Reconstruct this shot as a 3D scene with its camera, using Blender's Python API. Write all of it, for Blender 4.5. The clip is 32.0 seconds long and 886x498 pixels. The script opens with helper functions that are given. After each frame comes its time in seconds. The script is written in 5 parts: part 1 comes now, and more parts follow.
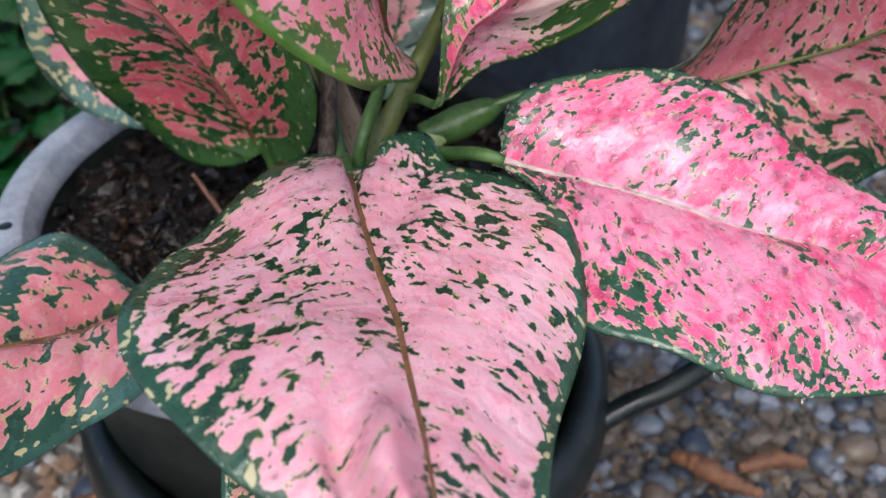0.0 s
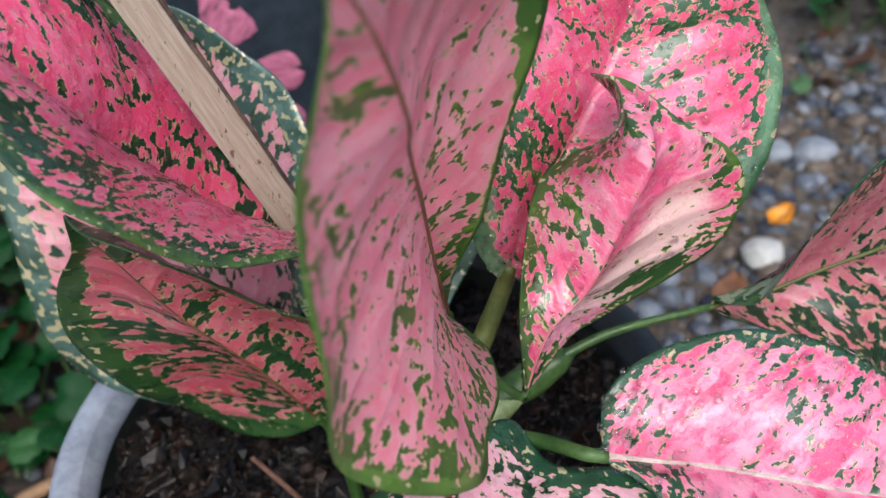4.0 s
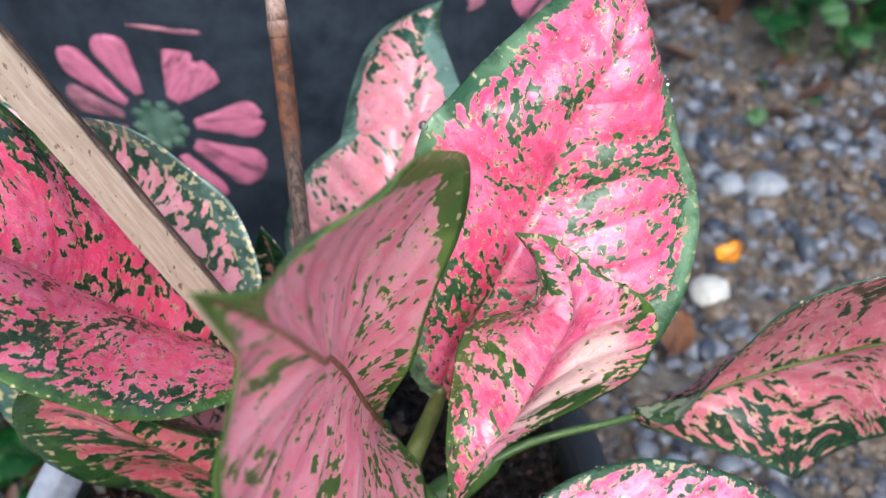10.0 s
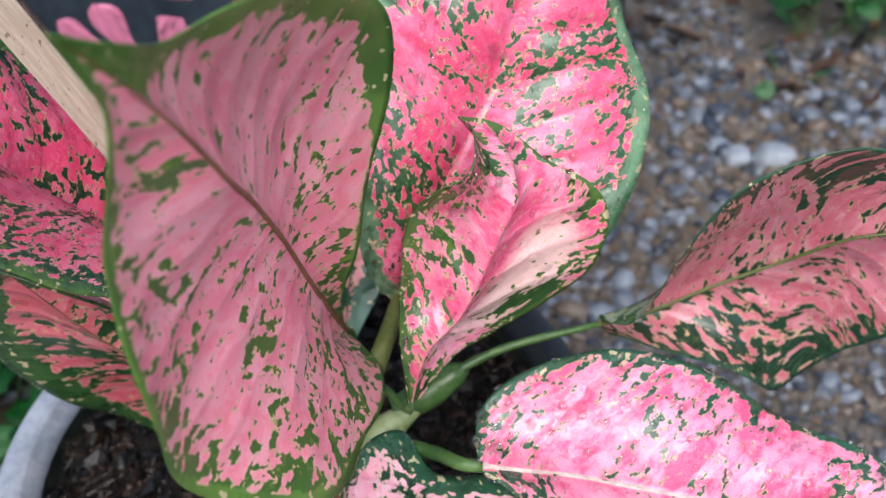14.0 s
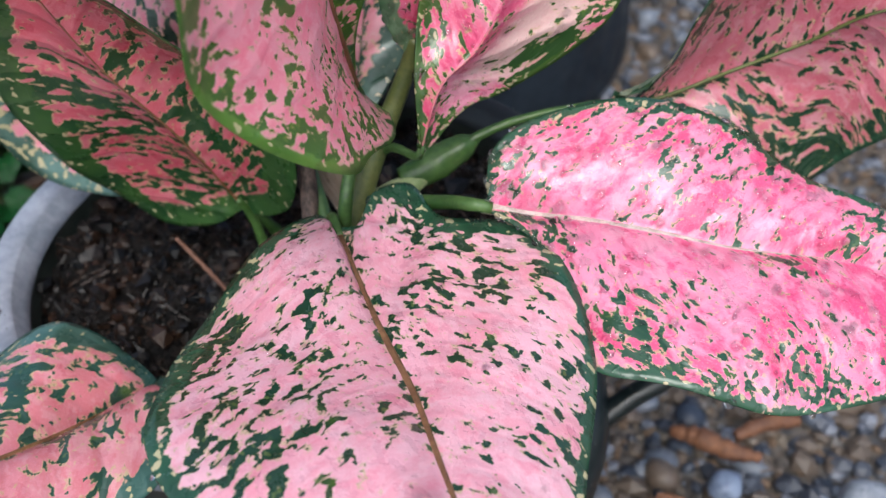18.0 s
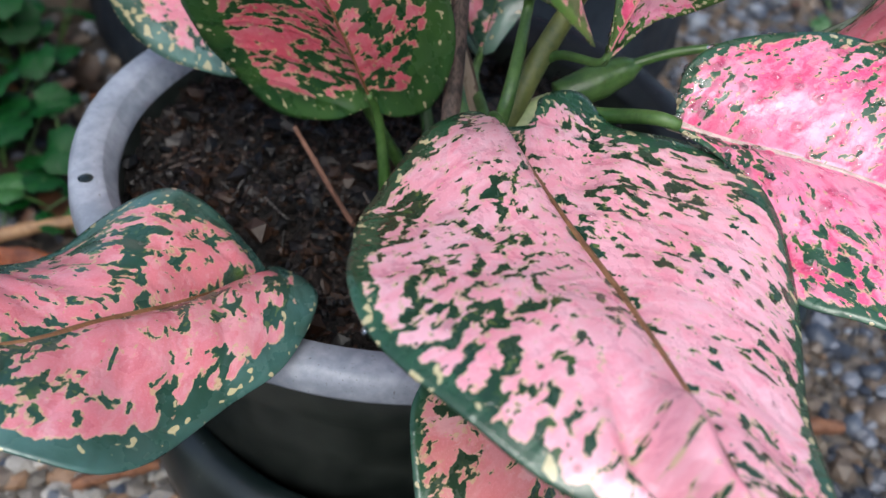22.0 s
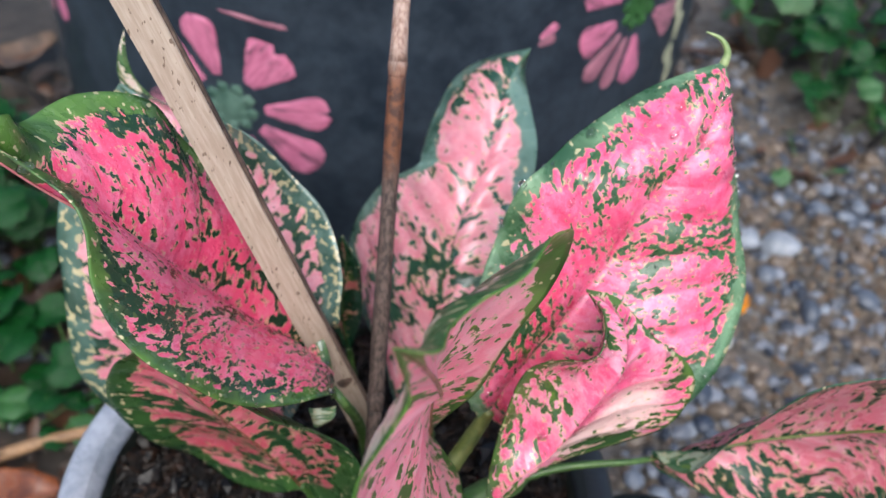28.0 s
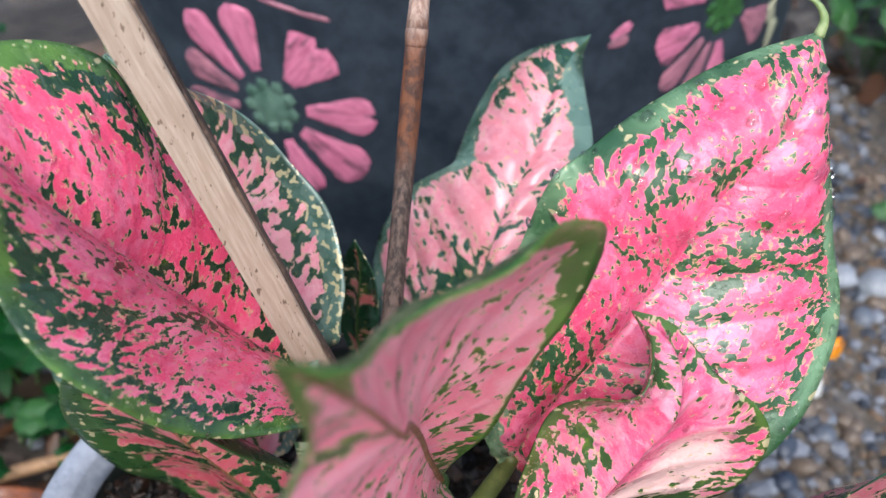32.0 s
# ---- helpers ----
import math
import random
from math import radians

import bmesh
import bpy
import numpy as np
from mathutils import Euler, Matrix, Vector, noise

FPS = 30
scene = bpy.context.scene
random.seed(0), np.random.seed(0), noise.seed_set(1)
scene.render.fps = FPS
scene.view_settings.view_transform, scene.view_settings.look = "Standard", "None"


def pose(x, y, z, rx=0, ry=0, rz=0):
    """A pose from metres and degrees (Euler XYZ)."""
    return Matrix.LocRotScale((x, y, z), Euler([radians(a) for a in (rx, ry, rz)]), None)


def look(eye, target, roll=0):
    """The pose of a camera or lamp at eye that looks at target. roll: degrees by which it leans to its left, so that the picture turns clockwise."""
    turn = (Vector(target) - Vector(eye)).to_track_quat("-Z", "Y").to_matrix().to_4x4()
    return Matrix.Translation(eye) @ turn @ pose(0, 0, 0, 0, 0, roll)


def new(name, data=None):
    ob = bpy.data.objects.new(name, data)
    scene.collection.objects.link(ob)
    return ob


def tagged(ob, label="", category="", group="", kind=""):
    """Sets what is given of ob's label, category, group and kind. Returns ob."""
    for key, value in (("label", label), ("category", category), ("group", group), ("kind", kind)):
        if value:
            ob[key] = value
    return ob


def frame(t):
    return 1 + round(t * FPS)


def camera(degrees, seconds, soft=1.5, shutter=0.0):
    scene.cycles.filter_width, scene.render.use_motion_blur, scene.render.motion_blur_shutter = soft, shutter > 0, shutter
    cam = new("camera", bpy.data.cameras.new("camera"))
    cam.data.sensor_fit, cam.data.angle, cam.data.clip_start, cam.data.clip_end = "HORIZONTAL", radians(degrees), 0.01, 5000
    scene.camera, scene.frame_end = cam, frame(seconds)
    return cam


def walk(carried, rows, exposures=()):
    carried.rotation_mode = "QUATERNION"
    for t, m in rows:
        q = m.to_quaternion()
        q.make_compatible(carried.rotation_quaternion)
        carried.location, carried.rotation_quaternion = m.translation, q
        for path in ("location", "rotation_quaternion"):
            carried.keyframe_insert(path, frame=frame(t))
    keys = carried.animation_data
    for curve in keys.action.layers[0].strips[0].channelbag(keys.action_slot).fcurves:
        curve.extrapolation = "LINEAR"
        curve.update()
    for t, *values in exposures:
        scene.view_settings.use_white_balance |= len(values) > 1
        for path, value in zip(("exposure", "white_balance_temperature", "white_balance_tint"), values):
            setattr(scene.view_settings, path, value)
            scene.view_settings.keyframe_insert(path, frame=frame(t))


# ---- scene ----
# camera: seconds, place, turn (degrees)
cam = camera(47.5, 32.0)
PATH = [
    (0, -0.0032, 0.0030, 0.5014, 51.50, -0.33, -0.43),
    (0.5, 0.0013, 0.0061, 0.5087, 51.53, 1.36, -0.82),
    (1, -0.0019, 0.0260, 0.5172, 51.41, 3.39, -2.31),
    (1.5, -0.0069, 0.0378, 0.5285, 51.21, 3.68, -2.70),
    (2, -0.0075, 0.0567, 0.5582, 50.40, 3.73, -5.24),
    (2.5, -0.0162, 0.0615, 0.5675, 50.07, 4.93, -6.59),
    (3, -0.0202, 0.0715, 0.5703, 49.26, 5.92, -7.46),
    (3.5, -0.0219, 0.0772, 0.5725, 50.16, 6.07, -7.57),
    (4, -0.0374, 0.0921, 0.5771, 50.05, 5.56, -8.39),
    (4.5, -0.0429, 0.1010, 0.5840, 50.03, 4.92, -9.40),
    (6.5, -0.0760, 0.1365, 0.6416, 45.55, 0.58, -10.62),
    (7, -0.0718, 0.1383, 0.6503, 44.12, 0.75, -10.62),
    (7.5, -0.0716, 0.1418, 0.6559, 42.92, 0.88, -10.77),
    (8, -0.0647, 0.1377, 0.6451, 44.88, 0.88, -10.74),
    (8.5, -0.0523, 0.1398, 0.6423, 45.06, 1.24, -11.14),
    (9, -0.0384, 0.1341, 0.6466, 45.33, 1.36, -11.20),
    (9.5, -0.0340, 0.1229, 0.6531, 46.47, 2.41, -10.01),
    (10, -0.0154, 0.1116, 0.6366, 47.80, 3.56, -8.60),
    (10.5, -0.0072, 0.1054, 0.6268, 48.98, 3.74, -8.26),
    (11, -0.0052, 0.1033, 0.6253, 49.18, 4.67, -7.59),
    (11.5, -0.0022, 0.1011, 0.6231, 49.25, 4.93, -7.46),
    (12, 0.0012, 0.0957, 0.6205, 49.25, 4.86, -7.46),
    (12.5, 0.0049, 0.0866, 0.6229, 49.27, 5.30, -7.50),
    (13, 0.0132, 0.0819, 0.6166, 49.17, 5.63, -7.69),
    (13.5, 0.0135, 0.0752, 0.6129, 49.24, 5.79, -7.67),
    (14, 0.0081, 0.0724, 0.6014, 49.43, 6.01, -7.71),
    (14.5, 0.0032, 0.0671, 0.5915, 49.60, 5.67, -7.19),
    (16.5, -0.0034, 0.0476, 0.5586, 49.52, 4.92, -6.83),
    (17, 0.0002, 0.0416, 0.5539, 49.46, 4.91, -6.80),
    (17.5, -0.0072, 0.0266, 0.5446, 49.40, 4.75, -7.11),
    (18, -0.0136, 0.0224, 0.5313, 48.68, 3.66, -6.66),
    (18.5, -0.0249, 0.0111, 0.5251, 48.63, 2.42, -5.72),
    (19, -0.0326, 0.0070, 0.5150, 48.69, 1.15, -4.75),
    (19.5, -0.0390, 0.0022, 0.4894, 48.46, 0.19, -4.74),
    (20, -0.0505, 0.0041, 0.4636, 48.00, -1.43, -5.06),
    (20.5, -0.0682, 0.0079, 0.4446, 48.02, -3.39, -4.79),
    (21, -0.0735, 0.0110, 0.4533, 49.03, -3.82, -4.43),
    (21.5, -0.0850, 0.0157, 0.4641, 49.06, -4.26, -4.09),
    (22, -0.0907, 0.0248, 0.4881, 49.00, -4.70, -3.87),
    (22.5, -0.0971, 0.0364, 0.5052, 49.16, -4.19, -4.21),
    (23, -0.0889, 0.0318, 0.5044, 49.20, -3.98, -4.48),
    (23.5, -0.0889, 0.0335, 0.5088, 49.16, -3.90, -4.53),
    (24, -0.0932, 0.0456, 0.5570, 47.11, -3.83, -4.50),
    (24.5, -0.0897, 0.0478, 0.5851, 45.28, -3.68, -4.54),
    (25, -0.0907, 0.0487, 0.6152, 44.37, -3.77, -4.17),
    (25.5, -0.0803, 0.0575, 0.6406, 44.20, -3.50, -3.85),
    (26, -0.0792, 0.0746, 0.6615, 44.05, -3.52, -3.85),
    (26.5, -0.0698, 0.0910, 0.6728, 44.14, -3.57, -3.84),
    (28.5, -0.0465, 0.0973, 0.6790, 47.72, -3.53, -2.63),
    (29, -0.0381, 0.1040, 0.6675, 47.84, -3.56, -2.44),
    (29.5, -0.0243, 0.1346, 0.6382, 48.01, -2.06, -1.08),
    (30, -0.0229, 0.1404, 0.6345, 48.12, -1.68, -0.12),
    (30.5, -0.0266, 0.1404, 0.6302, 48.24, -1.97, 1.70),
    (31, -0.0306, 0.1423, 0.6309, 48.54, -2.04, 2.18),
    (31.5, -0.0266, 0.1446, 0.6263, 48.57, -2.05, 2.34),
    (32, -0.0226, 0.1442, 0.6236, 48.68, -1.97, 2.25),
]
walk(cam, [(t, pose(x, y, z, a, b, c)) for t, x, y, z, a, b, c in PATH], [(0.0, 0.36), (2.0, 0.40), (3.0, 0.37), (4.0, 0.44), (7.0, 0.90), (9.0, 0.88), (11.0, 0.82), (13.0, 0.80), (14.0, 0.68), (17.0, 0.52), (19.0, 0.46), (20.0, 0.54), (21.0, 0.58), (23.0, 0.46), (26.0, 0.60), (29.0, 0.82), (30.0, 0.80), (32.0, 0.84)])
# a phone lens: focus on the leaves, far ground a little soft
cam.data.dof.use_dof, cam.data.dof.focus_distance, cam.data.dof.aperture_fstop = True, 0.32, 13.0

# ---- light: an open, bright but overcast sky ----
world = bpy.data.worlds.new("sky")
scene.world = world
world.use_nodes = True
wn = world.node_tree.nodes
sky = wn.new("ShaderNodeTexSky")
sky.sky_type, sky.sun_disc = "NISHITA", False
sky.sun_elevation, sky.sun_rotation = radians(55), radians(182)
sky.air_density, sky.dust_density = 1.0, 4.0
world.node_tree.links.new(sky.outputs[0], wn["Background"].inputs[0])
wn["Background"].inputs[1].default_value = 0.175
sun = new("sun", bpy.data.lights.new("sun", "SUN"))
sun.data.energy, sun.data.angle, sun.data.color = 1.45, radians(42), (0.87, 0.99, 1.05)
sun.matrix_world = look((-0.04, -1.15, 1.62), (0.0, 0.0, 0.0))


# ---- materials ----
class Nodes:
    """Short hand for building a node material."""

    def __init__(self, name):
        self.mat = bpy.data.materials.new(name)
        self.mat.use_nodes = True
        self.tree = self.mat.node_tree
        self.bsdf = self.tree.nodes["Principled BSDF"]
        self.out = self.tree.nodes["Material Output"]

    def put(self, socket, value):
        if isinstance(value, bpy.types.NodeSocket):
            self.tree.links.new(value, socket)
        elif isinstance(value, tuple) and len(value) == 3 and socket.type == "RGBA":
            socket.default_value = (*value, 1)
        else:
            socket.default_value = value

    def math(self, op, a, b=0.0, c=None):
        n = self.tree.nodes.new("ShaderNodeMath")
        n.operation = op
        self.put(n.inputs[0], a)
        self.put(n.inputs[1], b)
        if c is not None:
            self.put(n.inputs[2], c)
        return n.outputs[0]

    def ramp(self, x, a, b, lo=0.0, hi=1.0):
        n = self.tree.nodes.new("ShaderNodeMapRange")
        n.interpolation_type = "SMOOTHSTEP"
        for i, v in enumerate((x, a, b, lo, hi)):
            self.put(n.inputs[i], v)
        return n.outputs[0]

    def noise(self, vec, scale, detail=3.0, rough=0.55, distortion=0.0):
        n = self.tree.nodes.new("ShaderNodeTexNoise")
        self.put(n.inputs["Vector"], vec)
        self.put(n.inputs["Scale"], scale)
        self.put(n.inputs["Detail"], detail)
        self.put(n.inputs["Roughness"], rough)
        self.put(n.inputs["Distortion"], distortion)
        return n.outputs[0]

    def voronoi(self, vec, scale, feature="F1", out=0):
        n = self.tree.nodes.new("ShaderNodeTexVoronoi")
        n.feature = feature
        self.put(n.inputs["Vector"], vec)
        self.put(n.inputs["Scale"], scale)
        return n.outputs[out]

    def mix(self, f, a, b):
        n = self.tree.nodes.new("ShaderNodeMix")
        n.data_type = "RGBA"
        self.put(n.inputs[0], f)
        self.put(n.inputs[6], a)
        self.put(n.inputs[7], b)
        return n.outputs[2]

    def xyz(self, x, y, z):
        n = self.tree.nodes.new("ShaderNodeCombineXYZ")
        for i, v in enumerate((x, y, z)):
            self.put(n.inputs[i], v)
        return n.outputs[0]

    def split(self, vec):
        n = self.tree.nodes.new("ShaderNodeSeparateXYZ")
        self.put(n.inputs[0], vec)
        return n.outputs

    def uv(self, name):
        n = self.tree.nodes.new("ShaderNodeUVMap")
        n.uv_map = name
        return n.outputs[0]

    def obj(self):
        return self.tree.nodes.new("ShaderNodeTexCoord").outputs["Object"]

    def island(self):
        return self.tree.nodes.new("ShaderNodeNewGeometry").outputs["Random Per Island"]

    def rand(self):
        return self.tree.nodes.new("ShaderNodeObjectInfo").outputs["Random"]

    def bump(self, height, strength=0.3, distance=0.001):
        n = self.tree.nodes.new("ShaderNodeBump")
        self.put(n.inputs["Height"], height)
        self.put(n.inputs["Strength"], strength)
        self.put(n.inputs["Distance"], distance)
        self.put(self.bsdf.inputs["Normal"], n.outputs[0])
        return n.outputs[0]

    def set(self, **kw):
        for k, v in kw.items():
            self.put(self.bsdf.inputs[k.replace("_", " ")], v)
        return self.mat


def leaf_material(name, pink, deep, green, margin_green, cover=0.25, size=1.0, stretch=1.8, margin=0.10, speck=0.5, gloss=0.30, seed=0.0, lean=0.06, mottle=0.35, coat=0.15, yellow=0.3, cream_at=None, narrow=0.0, wet=0.0, thin=0.22, edge=0.035, calm=0.02, flank=0.0, tip=0.0, core=0.0, lop=0.0, spots=()):
    """Variegated blade: pink ground, ragged green islands drawn out along the side veins, a green margin with cream specks."""
    n = Nodes(name)
    along, across, _ = n.split(n.uv("metric"))
    inset, _, _ = n.split(n.uv("inset"))
    place_s, place_v, _ = n.split(n.uv("place"))
    out = n.math("ABSOLUTE", n.math("MULTIPLY_ADD", place_v, 2.0, -1.0))
    side = n.math("SIGN", across)
    far = n.math("ABSOLUTE", across)
    flat = n.xyz(along, across, seed)
    # coordinates that follow the side veins, ragged at the finest scale
    vein = n.math("SUBTRACT", along, n.math("MULTIPLY", far, 0.75))
    wob = n.noise(n.xyz(along, across, seed + 3.0), 55.0, 2.0)
    vein = n.math("ADD", vein, n.math("MULTIPLY_ADD", wob, 0.010, -0.005))
    fray = n.noise(n.xyz(along, across, seed + 15.0), 520.0, 2.0, 0.6)
    fray_b = n.noise(n.xyz(across, along, seed + 16.0), 520.0, 2.0, 0.6)
    slant = n.math("SUBTRACT", vein, n.math("MULTIPLY", far, -0.25))
    rag = n.math("ADD", slant, n.math("MULTIPLY_ADD", fray, 0.0022, -0.0011))
    rag_far = n.math("ADD", far, n.math("MULTIPLY_ADD", fray_b, 0.0028, -0.0014))
    layer = n.math("MULTIPLY_ADD", side, 0.7, seed)
    vec = n.xyz(n.math("MULTIPLY", rag_far, 1.0 / stretch), rag, layer)
    big = n.noise(vec, 33.0, 1.0, 0.5)
    mid = n.noise(vec, 215.0 * size, 2.2, 0.5)
    fleck = n.math("ADD", n.math("MULTIPLY", big, 0.38), n.math("MULTIPLY", mid, 0.62))
    dots = n.noise(n.xyz(n.math("MULTIPLY", rag_far, 1.0 / stretch), rag, n.math("ADD", layer, 30.0)), 420.0 * size, 1.0, 0.4)
    fleck = n.math("ADD", fleck, n.ramp(dots, 0.66, 0.76, 0.0, 0.10))
    dash = n.noise(n.xyz(n.math("MULTIPLY", far, 0.14), vein, n.math("ADD", layer, 9.0)), 300.0, 1.0, 0.4)
    fleck = n.math("ADD", fleck, n.ramp(dash, 0.62, 0.74, 0.0, 0.07))
    z = 1.35 - 2.6 * cover
    level = n.math("SUBTRACT", 0.5 + 0.066 * z, n.ramp(inset, 0.002, 0.022, lean, 0.0))
    # more green towards the margin, a calmer field along the midrib
    level = n.math("SUBTRACT", level, n.ramp(out, 0.35, 1.0, 0.0, edge))
    level = n.math("ADD", level, n.ramp(out, 0.05, 0.55, calm, 0.0))
    for cs, cv, rs, rv, amount in spots:
        du = n.math("MULTIPLY", n.math("SUBTRACT", place_s, cs), 1.0 / rs)
        dv = n.math("MULTIPLY", n.math("SUBTRACT", place_v, cv), 1.0 / rv)
        d2 = n.math("ADD", n.math("MULTIPLY", du, du), n.math("MULTIPLY", dv, dv))
        level = n.math("SUBTRACT", level, n.ramp(d2, 0.0, 1.0, amount, 0.0))
    if flank:
        wide = n.math("MULTIPLY", n.math("SUBTRACT", 1.15, place_s), flank)
        level = n.math("SUBTRACT", level, n.math("MULTIPLY", n.ramp(n.math("SUBTRACT", far, wide), -0.002, 0.002, 1.0, 0.0), 0.055))
    gm = n.ramp(n.math("SUBTRACT", fleck, level), -0.002, 0.006)
    halo = n.ramp(n.math("SUBTRACT", fleck, level), -0.020, -0.007)
    # margin
    rim_w = n.math("MULTIPLY_ADD", n.noise(n.xyz(along, side, seed), 42.0, 3.0), margin * 0.04, margin * 0.008)
    rim_w = n.math("ADD", rim_w, n.math("MULTIPLY_ADD", mid, 0.014, -0.007))
    if lop:
        rim_w = n.math("MULTIPLY", rim_w, n.math("MULTIPLY_ADD", n.math("LESS_THAN", place_v, 0.5), lop, 1.0))
    if tip:
        rim_w = n.math("ADD", rim_w, n.ramp(place_s, 0.70, 1.0, 0.0, tip))
    if narrow:
        ns_, nv_ = place_s, place_v
        low = n.math("MULTIPLY", n.ramp(ns_, 0.32, 0.42, 1.0, 0.0), n.math("GREATER_THAN", nv_, 0.5))
        rim_w = n.math("MULTIPLY", rim_w, n.math("MULTIPLY_ADD", low, -narrow, 1.0))
        if narrow > 0.5:
            foot_ = n.math("MULTIPLY", n.ramp(ns_, 0.24, 0.40, 1.0, 0.0), n.math("LESS_THAN", nv_, 0.5))
            rim_w = n.math("MULTIPLY", rim_w, n.math("MULTIPLY_ADD", foot_, -0.6, 1.0))
            high = n.math("MULTIPLY", n.ramp(ns_, 0.42, 0.52), n.math("GREATER_THAN", nv_, 0.5))
            rim_w = n.math("MULTIPLY", rim_w, n.math("MULTIPLY_ADD", high, 0.45, 1.0))
    mm = n.ramp(n.math("SUBTRACT", rim_w, inset), -0.0003, 0.0003)
    rim_halo = n.ramp(n.math("SUBTRACT", rim_w, inset), -0.0011, -0.0003)
    specks = n.ramp(n.math("ADD", n.noise(n.xyz(along, across, seed + 20.0), 300.0, 1.0, 0.4), n.math("MULTIPLY", n.noise(flat, 90.0, 1.0), 0.25)), 0.845 - 0.14 * speck, 0.865 - 0.14 * speck)
    # colours: pale and deep pink run into one another in ragged patches
    tone = n.math("ADD", n.math("MULTIPLY", n.noise(vec, 34.0, 2.0, 0.6), 0.45), n.math("MULTIPLY", n.noise(vec, 170.0, 4.0, 0.65), 0.55))
    fine = n.noise(flat, 900.0, 2.0, 0.6)
    base = n.mix(n.ramp(tone, 0.44, 0.56), pink, deep)
    if core:
        base = n.mix(n.ramp(n.math("ADD", out, n.math("MULTIPLY_ADD", tone, 0.9, -0.45)), 0.05, 0.65, core, 0.0), base, deep)
    patch = n.math("ADD", n.math("MULTIPLY", n.noise(n.xyz(n.math("MULTIPLY", rag_far, 0.6), rag, seed + 12.0), 170.0, 3.0, 0.6), 0.7), n.math("MULTIPLY", n.noise(flat, 28.0, 1.0), 0.3))
    base = n.mix(n.ramp(patch, 0.535, 0.575, 0.0, mottle), base, tuple(min(1.0, c * 0.55 + 0.36) for c in pink))
    hot = n.noise(n.xyz(n.math("MULTIPLY", rag_far, 0.6), rag, seed + 40.0), 110.0, 3.0, 0.6)
    base = n.mix(n.ramp(hot, 0.55, 0.60, 0.0, 0.4), base, (deep[0], deep[1] * 0.62, deep[2] * 0.72))
    rib = n.math("ABSOLUTE", n.math("SINE", n.math("MULTIPLY", vein, 175.0)))
    base = n.mix(n.ramp(rib, 0.0, 0.12, 0.16, 0.0), base, tuple(c * 0.8 for c in deep))
    if cream_at:
        du = n.math("MULTIPLY", n.math("SUBTRACT", place_s, cream_at[0]), 1.0 / cream_at[2])
        dv = n.math("MULTIPLY", n.math("SUBTRACT", place_v, cream_at[1]), 1.0 / cream_at[3])
        near = n.math("ADD", n.math("MULTIPLY", du, du), n.math("MULTIPLY", dv, dv))
        near = n.math("ADD", near, n.math("MULTIPLY_ADD", patch, 3.0, -1.5))
        base = n.mix(n.ramp(near, 0.3, 1.4, 0.8, 0.0), base, (0.72, 0.62, 0.54))
    flake = n.ramp(n.noise(n.xyz(along, across, seed + 50.0), 380.0, 1.0, 0.4), 0.60, 0.64)
    flake = n.math("MULTIPLY", flake, n.ramp(n.math("SUBTRACT", fleck, level), -0.07, -0.03))
    base = n.mix(n.math("MULTIPLY", flake, 0.75), base, (0.50, 0.44, 0.20))
    rim_soft = n.math("MAXIMUM", halo, rim_halo)
    base = n.mix(n.math("MULTIPLY", rim_soft, 0.72), base, (0.56, 0.46, 0.26))
    base = n.mix(n.math("MULTIPLY_ADD", fine, 0.4, -0.1), base, tuple(c * 0.8 for c in deep))
    grain = n.noise(n.xyz(along, across, seed + 2.0), 1500.0, 1.0, 0.5)
    base = n.mix(n.ramp(grain, 0.55, 0.75, 0.0, 0.24), base, tuple(min(1.0, c * 1.1 + 0.14) for c in pink))
    bright = (green[0] * 3.5 + 0.02, green[1] * 2.1 + 0.03, green[2] * 0.9)
    dark = n.mix(n.ramp(n.noise(n.xyz(along, across, seed + 5.0), 85.0, 3.0), 0.68 - 0.20 * yellow, 0.84 - 0.20 * yellow, 0.0, 0.8), green, bright)
    dark = n.mix(n.ramp(n.math("SUBTRACT", fleck, level), 0.004, 0.016, 0.5, 0.0), dark, bright)
    dab = n.ramp(n.noise(n.xyz(along, across, seed + 33.0), 330.0, 1.0, 0.4), 0.64, 0.70, 0.0, 0.55 * yellow)
    dark = n.mix(dab, dark, (0.20, 0.28, 0.055))
    col = n.mix(gm, base, dark)
    rimcol = n.mix(n.ramp(n.noise(n.xyz(along, across, seed + 7.0), 40.0, 3.0), 0.35, 0.7), margin_green, green)
    rimcol = n.mix(specks, rimcol, (0.50, 0.45, 0.26))
    col = n.mix(mm, col, rimcol)
    rough = n.ramp(n.noise(flat, 70.0, 4.0), 0.3, 0.7, gloss - 0.08, gloss + 0.14)
    rough = n.math("MULTIPLY", rough, n.math("MULTIPLY_ADD", n.math("MAXIMUM", gm, mm), -0.2, 1.0))
    height = n.math("ADD", n.ramp(rib, 0.0, 0.4, 0.0, 0.55), n.math("ADD", n.math("MULTIPLY", fine, 0.3), n.math("MULTIPLY", n.noise(vec, 130.0, 3.0), 1.2)))
    if wet:
        film = n.math("ADD", n.math("MULTIPLY", n.noise(n.xyz(along, across, seed + 60.0), 210.0, 3.0, 0.55), 0.7), n.math("MULTIPLY", n.noise(flat, 38.0, 2.0), 0.3))
        film = n.ramp(film, 0.545, 0.575)
        rough = n.math("MULTIPLY", rough, n.math("MULTIPLY_ADD", film, -0.75 * wet, 1.0))
        height = n.math("ADD", height, n.math("MULTIPLY", film, 0.9 * wet))
    n.bump(height, 0.35, 0.0012)
